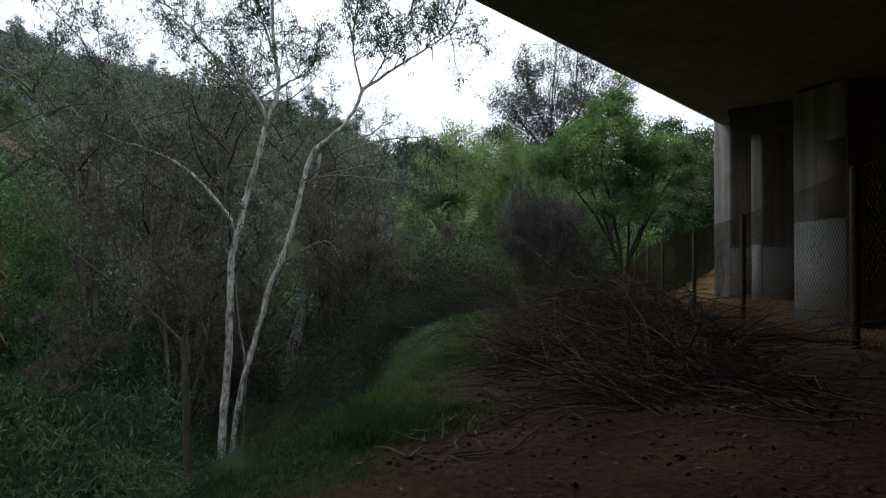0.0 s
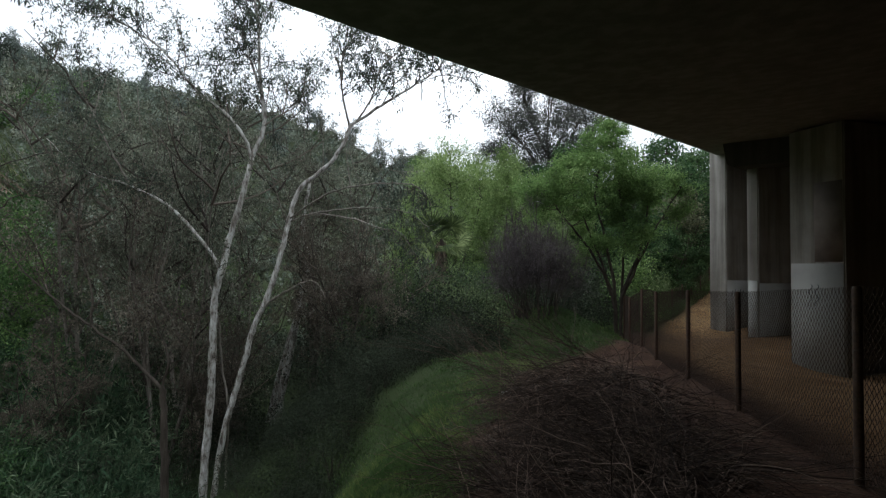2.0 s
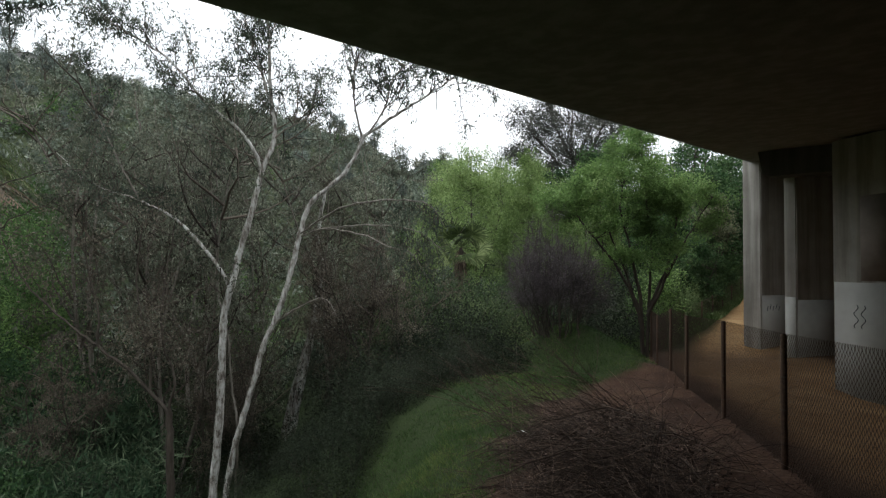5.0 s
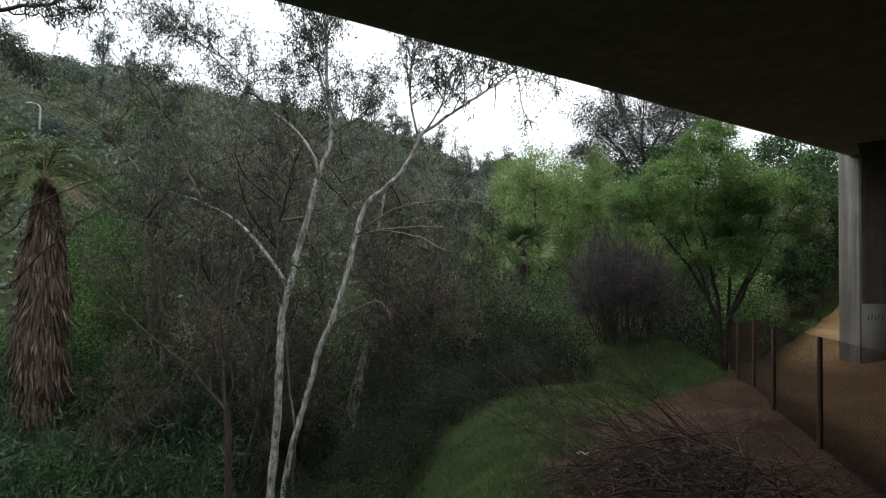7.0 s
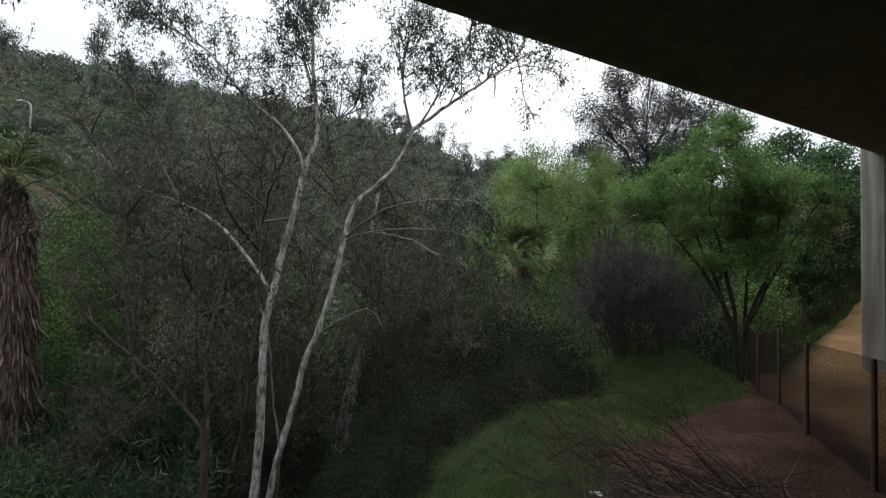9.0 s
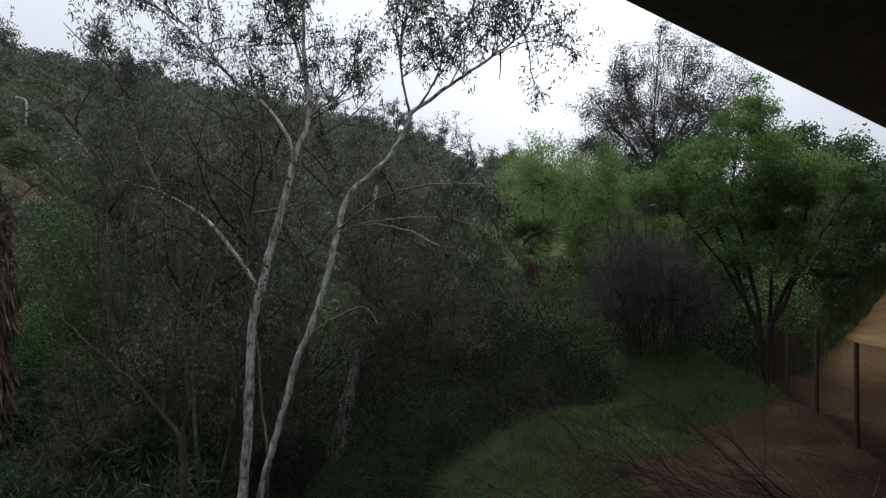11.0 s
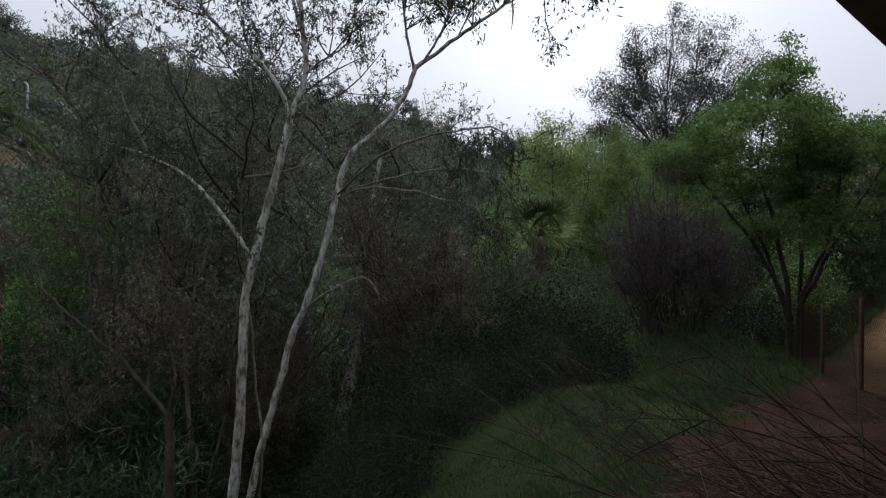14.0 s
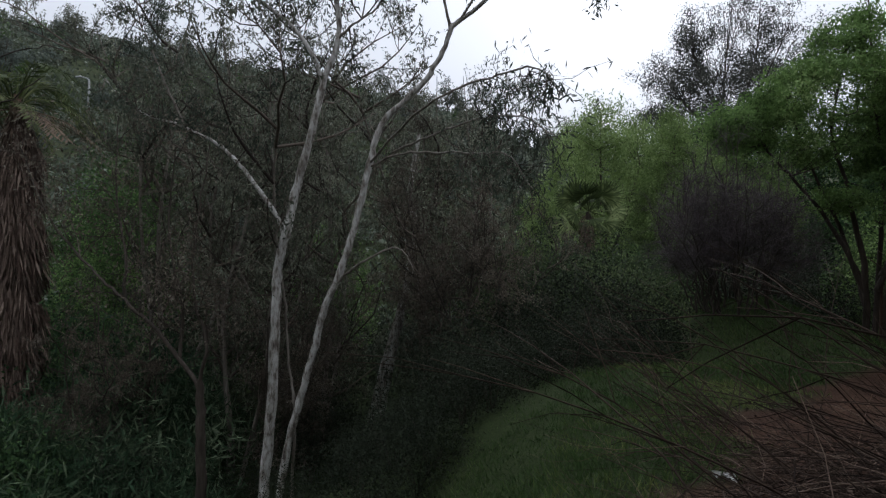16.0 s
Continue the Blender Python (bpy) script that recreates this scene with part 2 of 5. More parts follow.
M_VALLEY = leaf_material("valley_leaf", (0.026, 0.043, 0.019), (0.066, 0.095, 0.043), (0.15, 0.185, 0.088), 0.35)
# Crossbeam concrete darker than the deck's: the shade under it is in the colour
M_CAP = concrete_material("shaded_cap_concrete", (0.075, 0.07, 0.064), (0.13, 0.122, 0.11), (0.4, 0.38, 0.35))
M_PALE = plain_material("pale_plastic", (0.6, 0.6, 0.58), (0.75, 0.74, 0.72), 10.0, 0.5)
M_METAL = plain_material("lamp_metal", (0.35, 0.36, 0.36), (0.45, 0.45, 0.45), 5.0, 0.5, 0.4)
M_STONE = plain_material("loose_stone", (0.045, 0.024, 0.016), (0.115, 0.066, 0.044), 3.0, 0.95, 0.0, 0.01)

rng = np.random.default_rng(7)


# ---- mesh helpers ----
def quad_mesh(name, verts, quads, smooth=False):
    verts, quads = np.asarray(verts, np.float32).reshape(-1, 3), np.asarray(quads, np.int32).reshape(-1, 4)
    me = bpy.data.meshes.new(name)
    me.vertices.add(len(verts))
    me.vertices.foreach_set("co", verts.ravel())
    me.loops.add(len(quads) * 4)
    me.loops.foreach_set("vertex_index", quads.ravel())
    me.polygons.add(len(quads))
    me.polygons.foreach_set("loop_start", np.arange(len(quads), dtype=np.int32) * 4)
    if smooth:
        me.polygons.foreach_set("use_smooth", np.ones(len(quads), bool))
    me.update(calc_edges=True)
    me.validate()
    return me


def part_of(name, me, material, parent=None, label="", kind=""):
    me.materials.append(material)
    ob = new(name, me)
    if parent is not None:
        ob.parent = parent
    return tagged(ob, label, kind=kind)


def part(name, bm, material, parent=None, label=""):
    me = bpy.data.meshes.new(name)
    bm.to_mesh(me)
    bm.free()
    return part_of(name, me, material, parent, label)


def thing(name, label, category, group="", at=None):
    ob = tagged(new(name), label, category, group)
    if at is not None:
        ob.matrix_world = at
    return ob


class Bag:
    """Collects quads."""

    def __init__(self):
        self.v, self.q, self.n = [], [], 0

    def add(self, v, q):
        self.v.append(np.asarray(v, np.float32).reshape(-1, 3))
        self.q.append(np.asarray(q, np.int64).reshape(-1, 4) + self.n)
        self.n += len(self.v[-1])

    def tube(self, pts, radii, sides=6):
        pts = np.asarray(pts, float)
        k = len(pts)
        radii = np.broadcast_to(np.asarray(radii, float), (k,))
        tan = np.gradient(pts, axis=0)
        tan /= np.linalg.norm(tan, axis=1, keepdims=True) + 1e-9
        ref = np.array([1.0, 0.13, 0.07]) if abs(tan[0, 0]) < 0.8 else np.array([0.1, 0.2, 1.0])
        a = np.cross(tan, ref)
        a /= np.linalg.norm(a, axis=1, keepdims=True) + 1e-9
        b = np.cross(tan, a)
        th = np.arange(sides) * 2 * np.pi / sides
        ring = pts[:, None] + radii[:, None, None] * (np.cos(th)[None, :, None] * a[:, None] + np.sin(th)[None, :, None] * b[:, None])
        i, j = np.meshgrid(np.arange(k - 1), np.arange(sides), indexing="ij")
        jn = (j + 1) % sides
        q = np.stack([i * sides + j, i * sides + jn, (i + 1) * sides + jn, (i + 1) * sides + j], -1)
        self.add(ring, q)

    def leaves(self, base, way, side, length, width):
        base, way, side = (np.asarray(x, float) for x in (base, way, side))
        n = len(base)
        length, width = np.broadcast_to(length, n)[:, None], np.broadcast_to(width, n)[:, None]
        mid = base + way * length * 0.45
        v = np.stack([base, mid + side * width / 2, base + way * length, mid - side * width / 2], 1)
        self.add(v, np.arange(n * 4).reshape(n, 4))

    def box(self, lo, hi):
        (a, b, c), (d, e, f) = lo, hi
        v = [(a, b, c), (d, b, c), (d, e, c), (a, e, c), (a, b, f), (d, b, f), (d, e, f), (a, e, f)]
        self.add(v, [(0, 3, 2, 1), (4, 5, 6, 7), (0, 1, 5, 4), (1, 2, 6, 5), (2, 3, 7, 6), (3, 0, 4, 7)])

    def mesh(self, name, smooth=False):
        return quad_mesh(name, np.concatenate(self.v), np.concatenate(self.q), smooth)


def unit(v):
    v = np.asarray(v, float)
    return v / (np.linalg.norm(v, axis=-1, keepdims=True) + 1e-9)


def smooth_line(pts, per=5, jitter=0.0):
    """A rounded line through control points."""
    p = np.asarray(pts, float)
    p = np.vstack([2 * p[0] - p[1], p, 2 * p[-1] - p[-2]])
    out = []
    for k in range(1, len(p) - 2):
        t = np.linspace(0, 1, per, endpoint=False)[:, None]
        a, b, c, d = p[k - 1], p[k], p[k + 1], p[k + 2]
        out.append(0.5 * (2 * b + (c - a) * t + (2 * a - 5 * b + 4 * c - d) * t**2 + (3 * b - a - 3 * c + d) * t**3))
    out = np.vstack([*out, p[-2:-1]])
    if jitter:
        out[1:-1] += rng.normal(0, jitter, (len(out) - 2, 3))
    return out


def wander(start, way, length, steps=5, bend=0.25, lift=0.0):
    """A crooked twig."""
    pts, d = [np.asarray(start, float)], unit(way)
    for _ in range(steps):
        d = unit(d + rng.normal(0, bend, 3) + (0, 0, lift))
        pts.append(pts[-1] + d * length / steps)
    return np.array(pts)


def spray_leaves(bag, centre, n, spread, length, width, droop=0.5):
    """Leaves round points: centre is k x 3, n leaves at each."""
    c = np.repeat(np.asarray(centre, float).reshape(-1, 3), n, 0)
    k = len(c)
    base = c + rng.normal(0, 1, (k, 3)) * spread
    way = unit(rng.normal(0, 1, (k, 3)) + (0, 0, -droop * 1.6))
    side = unit(np.cross(way, rng.normal(0, 1, (k, 3))))
    bag.leaves(base, way, side, length * rng.uniform(0.6, 1.25, k), width * rng.uniform(0.7, 1.3, k))


def twiggy(wood, leafbag, line, r, rank, reach, many, leaf, start=0.3, lift=0.03, spread=0.9, leaf_n=10, leaf_spread=0.16, droop=0.5):
    """Side branches along a line, of rank levels; the last level carries the leaves."""
    k = len(line)
    for _ in range(many):
        i = int(rng.uniform(start, 1.0) * (k - 1))
        i = min(i, k - 2)
        along = unit(line[i + 1] - line[i])
        way = unit(along * rng.uniform(0.2, 1.0) + rng.normal(0, spread, 3) * (1, 1, 0.8) + (0, 0, lift * 8))
        size = reach * rng.uniform(0.5, 1.15)
        tw = wander(line[i], way, size, 5, 0.22, lift)
        rr = np.linspace(r, r * 0.35, len(tw))
        wood.tube(tw, rr, 5 if rank > 1 else 3)
        if rank > 1:
            twiggy(wood, leafbag, tw, r * 0.42, rank - 1, reach * 0.52, max(3, int(many * 0.75)), leaf, 0.25, lift, spread, leaf_n, leaf_spread, droop)
        elif leafbag is not None and leaf_n:
            spray_leaves(leafbag, tw[2:], leaf_n // 3 + 1, leaf_spread, leaf[0], leaf[1], droop)


# ---- the lie of the land ----
def fence_x(y):
    return 3.4 + 0.15 * y


def smoothstep(v):
    v = np.clip(v, 0, 1)
    return v * v * (3 - 2 * v)


def bumps(x, y):
    """Smooth random unevenness, about -0.5 to 0.5."""
    i, j = np.floor(x), np.floor(y)
    f, g = smoothstep(x - i), smoothstep(y - j)

    def at(a, b):
        v = np.sin(a * 127.1 + b * 311.7) * 43758.5453
        return v - np.floor(v)

    return (at(i, j) * (1 - f) + at(i + 1, j) * f) * (1 - g) + (at(i, j + 1) * (1 - f) + at(i + 1, j + 1) * f) * g - 0.5


def land(x, y):
    """Height of the ground: a bench with the trail, a bank down to the creek, and the hill beyond it."""
    x, y = np.asarray(x, float), np.asarray(y, float)
    zf = np.interp(y, (-60, 0, 5.8, 9.3, 12.3, 15.7, 18.4, 21.3, 24, 27, 30, 33, 37, 41.4, 46, 53, 60, 120), (1.5, 0.1, 0, -0.15, -0.29, -0.45, -0.6, -1.1, -1.1, -1.0, -0.8, -0.5, -0.4, -0.4, -0.3, 1.2, 3.0, 9))
    xf = fence_x(y)
    crest = np.interp(y, (-20, 2, 5, 8, 12, 15, 19, 22, 26, 32, 45), (-4, -0.6, -0.3, 0.2, 0.3, 0.2, -0.1, -0.6, -1.5, -3, -6))
    fall = np.interp(y, (0, 8, 12, 20, 26), (0.05, 0.07, 0.09, 0.05, 0.02))
    z = zf - fall * np.clip(xf - np.maximum(x, crest), 0, 9)
    right = np.clip(x - xf, 0, None)
    z = z - 0.09 * np.clip(right, 0, 6) * np.interp(y, (18.5, 22, 27, 31), (1, -0.9, -0.9, 0)) + 0.1 * np.clip(right - 8, 0, 25) * np.interp(y, (20, 40), (0.15, 1))
    z = z + 1.6 * np.exp(-((x - 3.6) ** 2 + (y - 22.5) ** 2) / 4.8) + 0.5 * np.exp(-((x - 5.2) ** 2 / 1.2 + (y - 20.0) ** 2 / 4))
    d = np.clip(crest - x, 0, None)
    over_bank = z - (0.87 + 0.603 * (x - 0.38) - 0.132 * y)
    z = z - smoothstep((16.5 - y) / 5.5) * 0.5 * (over_bank + np.sqrt(over_bank**2 + 0.006))
    z = z - (0.62 * d - 0.85 * (1 - np.exp(-d / 1.37)) + 0.16 * np.clip(d - 1.8, 0, 9))
    floor = -6.3 + 0.36 * np.clip(-11 - x, 0, 12) + 0.1 * np.clip(y - 20, 0, 60)
    z = np.maximum(z, floor) + 0.25 * np.exp(-np.abs(z - floor))
    r, az = np.hypot(x, y), np.degrees(np.arctan2(-x, y))
    # past 80 degrees the slopes are unseen, raised to block low skylight
    rise = np.interp(az, (-180, -90, -40, -12, 0, 6, 20, 39, 51, 80, 130, 180), (0.35, 0.12, 0.09, 0.05, 0.06, 0.13, 0.195, 0.235, 0.252, 0.3, 0.5, 0.5))
    z = z + smoothstep((r - 32) / 85) * (rise * 115 + 3) * np.where(y > -40, 1, 0.7)
    z = z + smoothstep((r - 150) / 600) * 30
    # unseen earth slope behind the start, added to cut light from the back
    z = z + 0.62 * np.clip(-5.5 - y, 0, 22) * smoothstep((x + 22) / 12)
    rough = smoothstep((14 - np.hypot(x - 2, y - 6)) / 10)
    near = 0.09 * bumps(x * 1.3, y * 1.3) + 0.05 * bumps(x * 3.7 + 9, y * 3.7) + 0.03 * bumps(x * 9.1, y * 9.1 + 5)
    wide = 0.12 * np.sin(x * 0.9 + 0.7) * np.sin(y * 0.8 + 0.3) * smoothstep((np.hypot(x - 3, y - 8) - 6) / 10)
    return z + near * rough + wide


def soil_share(x, y):
    """Where the earth is bare."""
    left = np.interp(y, (-20, 2.5, 4.5, 7, 10, 14, 17, 18.5, 20), (-2, -0.25, 0.2, 0.55, 0.95, 1.75, 3.6, 5.0, 6.2))
    wob = 0.25 * np.sin(y * 2.1) + 0.15 * np.sin(y * 5.3 + x)
    s = smoothstep((x - left - wob) / 0.6 + 0.5)
    mid = np.interp(y, (18, 22, 26, 30, 33, 41.4, 46, 53.4, 60), (9.8, 10.2, 11.4, 13.6, 15.6, 20.4, 24, 30, 36))
    s = s * np.where(y > 25, smoothstep((x - mid + 2.6) / 1.0), 1.0)
    return s * np.where(x < 60, 1.0, 0.0) * smoothstep((70 - y) / 20)


def trail_share(x, y):
    """The dry sandy trail: worn between fence and piers, open and paler beyond the bridge."""
    mid = np.interp(y, (18, 22, 26, 30, 33, 41.4, 46, 53.4, 60), (9.8, 10.2, 11.4, 13.6, 15.6, 20.4, 24, 30, 36))
    open_part = smoothstep((np.interp(y, (18, 30, 60), (2, 2.8, 5)) - np.abs(x - mid)) / 1.2) * smoothstep((y - 21) / 7) * smoothstep((75 - y) / 10)
    under = 0.5 * smoothstep((x - fence_x(y) - 0.3) / 1.2) * smoothstep((26 - y) / 6) * smoothstep((y + 2) / 6) * (x < 40)
    return np.maximum(open_part, under)


def spaced(lo, hi, mid, fine, n):
    """Grid lines close together near mid, far apart away from it."""
    u = np.linspace(np.arcsinh((lo - mid) / fine), np.arcsinh((hi - mid) / fine), n)
    return mid + fine * np.sinh(u)


gx, gy = spaced(-1500, 1500, 1.5, 6.0, 400), spaced(-900, 2500, 8.0, 7.0, 400)
GX, GY = np.meshgrid(gx, gy, indexing="xy")
GZ = land(GX, GY)
idx = np.arange(GX.size).reshape(GX.shape)
ground_mesh = quad_mesh("ground", np.stack([GX, GY, GZ], -1), np.stack([idx[:-1, :-1], idx[:-1, 1:], idx[1:, 1:], idx[1:, :-1]], -1), True)
for key, values in (("soil", soil_share(GX, GY)), ("trail", trail_share(GX, GY)), ("slope", smoothstep((np.hypot(GX, GY) - 36) / 25))):
    ground_mesh.attributes.new(key, "FLOAT", "POINT").data.foreach_set("value", values.astype(np.float32).ravel())
ground = tagged(part_of("ground", ground_mesh, M_GROUND), "bare brown earth, grassy bank and scrubby hillside", "ground", kind="structure")

# ---- the road bridge overhead ----
EDGE = np.array([2.234, 12.0, 5.657])
ALONG = np.array([0.568, 0.823, 0.095])
ACROSS = np.array([0.823, -0.568, 0.0])


def over(s, u, dz):
    return EDGE + ALONG * s + ACROSS * u + (0, 0, dz)


bridge = tagged(new("bridge"), "dark concrete road bridge spanning over the bank", "bridge", kind="structure")


def girder(name, section, s0, s1, n, material, label):
    """A bar of one cross-section along the bridge."""
    bag, k = Bag(), len(section)
    v = [over(s, u, dz) for s in np.linspace(s0, s1, n) for u, dz in section]
    q = [(i * k + j, i * k + (j + 1) % k, (i + 1) * k + (j + 1) % k, (i + 1) * k + j) for i in range(n - 1) for j in range(k)]
    bag.add(v, q)
    bm = bmesh.new()
    bm.from_mesh(bag.mesh(name))
    bm.verts.ensure_lookup_table()
    bm.faces.new([bm.verts[j] for j in range(k)])
    bm.faces.new([bm.verts[(n - 1) * k + j] for j in reversed(range(k))])
    bmesh.ops.recalc_face_normals(bm, faces=bm.faces)
    return part(name, bm, material, bridge, label)


girder("deck_slab", ((0, 0), (0, 0.42), (0.0, 1.25), (0.28, 1.25), (0.34, 0.5), (34, 0.5), (34, 0.0), (0.2, 0.0)), -30, 75, 22, M_DECK, "dark concrete deck with a solid parapet")
girder("pier_cap", ((1.0, 0.1), (1.15, -0.8), (1.35, -0.92), (30, -0.92), (30.5, 0.1)), 12.8, 20.5, 2, M_CAP, "concrete crossbeam over the piers, darkened for shade")


def prism(outline, z0, z1, bevel=0.04):
    """An upright block on an outline, with softened edges."""
    bm = bmesh.new()
    lo = [bm.verts.new((x, y, z0)) for x, y in outline]
    hi = [bm.verts.new((x, y, z1)) for x, y in outline]
    k = len(outline)
    bm.faces.new(lo[::-1]), bm.faces.new(hi)
    for j in range(k):
        bm.faces.new((lo[j], lo[(j + 1) % k], hi[(j + 1) % k], hi[j]))
    bmesh.ops.recalc_face_normals(bm, faces=bm.faces)
    bmesh.ops.bevel(bm, geom=[e for e in bm.edges if abs(e.verts[0].co.z - e.verts[1].co.z) > 1], offset=bevel, segments=2, affect="EDGES")
    return bm


def patch(a, b, z0, z1, out, parent, label):
    """A coat of paint on an upright face from a to b, 4 mm proud."""
    a, b = np.array(a), np.array(b)
    nrm = np.array([(b - a)[1], -(b - a)[0]])
    nrm = nrm / np.linalg.norm(nrm)
    v = [(*(p + nrm * o), z) for o in (0.001, out) for p, z in ((a, z0), (b, z0), (b, z1), (a, z1))]
    bag = Bag()
    bag.add(v, [(0, 3, 2, 1), (4, 5, 6, 7), (0, 1, 5, 4), (1, 2, 6, 5), (2, 3, 7, 6), (3, 0, 4, 7)])
    return part_of("paint_coat", bag.mesh("paint_coat"), M_PAINT, parent, label)


def block(corner, front, side, turn=20.0):
    """Outline of a pier from its near corner: the face towards the creek and the face towards the bridge's inside."""
    a = radians(turn)
    f, g = np.array([-math.sin(a), math.cos(a)]), np.array([math.cos(a), math.sin(a)])
    c = np.array(corner)
    return [tuple(p) for p in (c, c + g * side, c + g * side + f * front, c + f * front)]


PIERS = (
    ("far", block((12.1, 25.6), 0.95, 1.9), 7.9, "grey concrete bridge pier, edge pier in daylight"),
    ("middle", block((12.12, 22.9), 0.56, 2.7), 7.2, "slim grey concrete bridge pier behind the fence"),
    ("near", block((11.9, 17.5), 1.85, 6.5), 6.6, "broad grey concrete wall pier with covered graffiti"),
)
pier, outlines = {}, {}
for key, outline, top, label in PIERS:
    p = thing("bridge_pier", label, "bridge pier", "piers under the bridge")
    if key == "far":
        outline = outline[:3] + [(outline[3][0] + 0.42, outline[3][1] + 0.95), outline[3]]
    part("shaft", prism(outline, -2.4, top), M_CONCRETE, p)
    pier[key], outlines[key] = p, outline
for key, front, z1 in (("far", False, 1.55), ("middle", False, 1.5), ("middle", True, 1.6), ("near", True, 2.25)):
    o = outlines[key]
    a, b = (np.array(o[-1]), np.array(o[0])) if front else (np.array(o[0]), np.array(o[1]))
    d = (b - a) / np.linalg.norm(b - a)
    patch(a + d * 0.05, b - d * 0.05, -1.5, z1, 0.004, pier[key], "pale grey paint over graffiti")
o = outlines["near"]
a, b = np.array(o[0]), np.array(o[-1])
patch(a + (b - a) * 0.52, a + (b - a) * 0.03, 2.3, 4.8, 0.006, pier["near"], "brown stained cover paint high on the pier").data.materials[0] = M_STAIN
mid, d = np.array(o[0]) * 0.45 + np.array(o[-1]) * 0.55, (np.array(o[-1]) - np.array(o[0])) / 1.85
for off in (-0.11, 0.11):
    bag = Bag()
    u = np.linspace(0, 1, 22)
    run = off + 0.065 * np.sin(u * 11.5 + 0.6)
    bag.tube(np.stack([mid[0] + d[0] * run - 0.008, mid[1] + d[1] * run - 0.003, 0.9 + 0.68 * u], -1), 0.011, 5)
    part_of("spray_mark", bag.mesh("spray_mark"), M_INK, pier["near"], "thin dark spray-paint squiggle")
o = outlines["far"]
d = (np.array(o[1]) - np.array(o[0])) / 1.9
for k in range(5):
    bag = Bag()
    c = np.array(o[0]) + d * (0.3 + 0.15 * k) + np.array([d[1], -d[0]]) * 0.008
    zz = 1.0 + 0.05 * (k % 2)
    bag.tube(((c[0], c[1], zz - 0.1), (c[0] + d[0] * 0.05, c[1] + d[1] * 0.05, zz + 0.1)), 0.016, 5)
    part_of("spray_mark", bag.mesh("spray_mark"), M_INK, pier["far"], "dark spray-paint bar")
# Wall added to close the right side and keep light out under the deck
bm = prism([tuple(over(s, u, 0)[:2]) for s, u in ((-30, 24), (75, 24), (75, 25), (-30, 25))], -6, 13)
tagged(part("light_block_wall", bm, M_DECK), "dark concrete wall added to shut out light under the bridge", "wall", kind="structure")

# ---- chain-link fence along the trail ----
POSTS = ((3.05, -3.2), (3.45, -0.2), (3.85, 2.6), (4.25, 5.76), (4.84, 9.29), (5.24, 12.29), (5.7, 15.67), (6.17, 18.44), (6.6, 21.3), (7.2, 24.2), (8.6, 27.0), (10.4, 30.0), (12.43, 33.15), (14.1, 36.0), (15.8, 38.8), (17.45, 41.4), (19.1, 43.8), (20.7, 46.2), (22.6, 48.6), (24.5, 51.0), (26.3, 53.4))
FENCE_H = 1.8
fence = thing("chain_link_fence", "rusty brown chain-link fence on steel posts beside the trail", "fence")
for x, y in POSTS:
    z = float(land(x, y))
    bag = Bag()
    high = FENCE_H if y < 25 else 1.35
    bag.tube([(x, y, z - 0.2), (x, y, z + 0.6), (x, y, z + high + 0.02), (x, y, z + high + 0.05)], (0.042, 0.042, 0.042, 0.03), 10)
    bag.tube([(x, y, z + high + 0.05), (x, y, z + high + 0.055)], (0.03, 0.001), 10)
    post = part_of("post", bag.mesh("post", True), M_POST, fence)
    for h in (0.35, 0.8, 1.25):
        tie = Bag()
        tie.tube([(x, y, z + h), (x, y, z + h + 0.02)], 0.047, 10)
        part_of("tie_wire", tie.mesh("tie_wire"), M_WIRE, post)
CELL = 0.038
for (xa, ya), (xb, yb) in zip(POSTS[:-1], POSTS[1:]):
    za, zb = float(land(xa, ya)), float(land(xb, yb))
    a, b = np.array([xa, ya, za]), np.array([xb, yb, zb])
    run = np.linalg.norm((b - a)[:2])
    out = np.array([(b - a)[1], -(b - a)[0], 0]) / run
    far = ya > 26
    cell = CELL * (2.4 if far else 1.5 if ya > 15 else 1.0)
    cols = int(run / cell)
    bag = Bag()
    high = FENCE_H if ya < 23 else 1.35
    hs = np.linspace(0.02, high, int(high / (cell * 1.15)) + 1)
    for c in range(cols):
        zig = ((np.arange(len(hs)) + c) % 2) * 1.0
        t = (c + zig) * cell / run
        low = 0.02 * np.sin(c * 0.9)
        pts = a[None] + (b - a)[None] * t[:, None] + np.stack([0 * hs, 0 * hs, hs + low * (1 - hs / high)], -1)
        pts += out * (zig[:, None] - 0.5) * 0.005 + out * 0.035
        tip = pts[-1] + (np.array([0, 0, 0.05]) + (b - a) / run * (0.02 if c % 2 else -0.01))
        bag.tube(np.vstack([pts, tip]), 0.0035 if not far else 0.0036, 3)
    part_of("wire_mesh", bag.mesh("wire_mesh"), M_WIRE, fence, "rusty diamond wire mesh", kind="stuff")

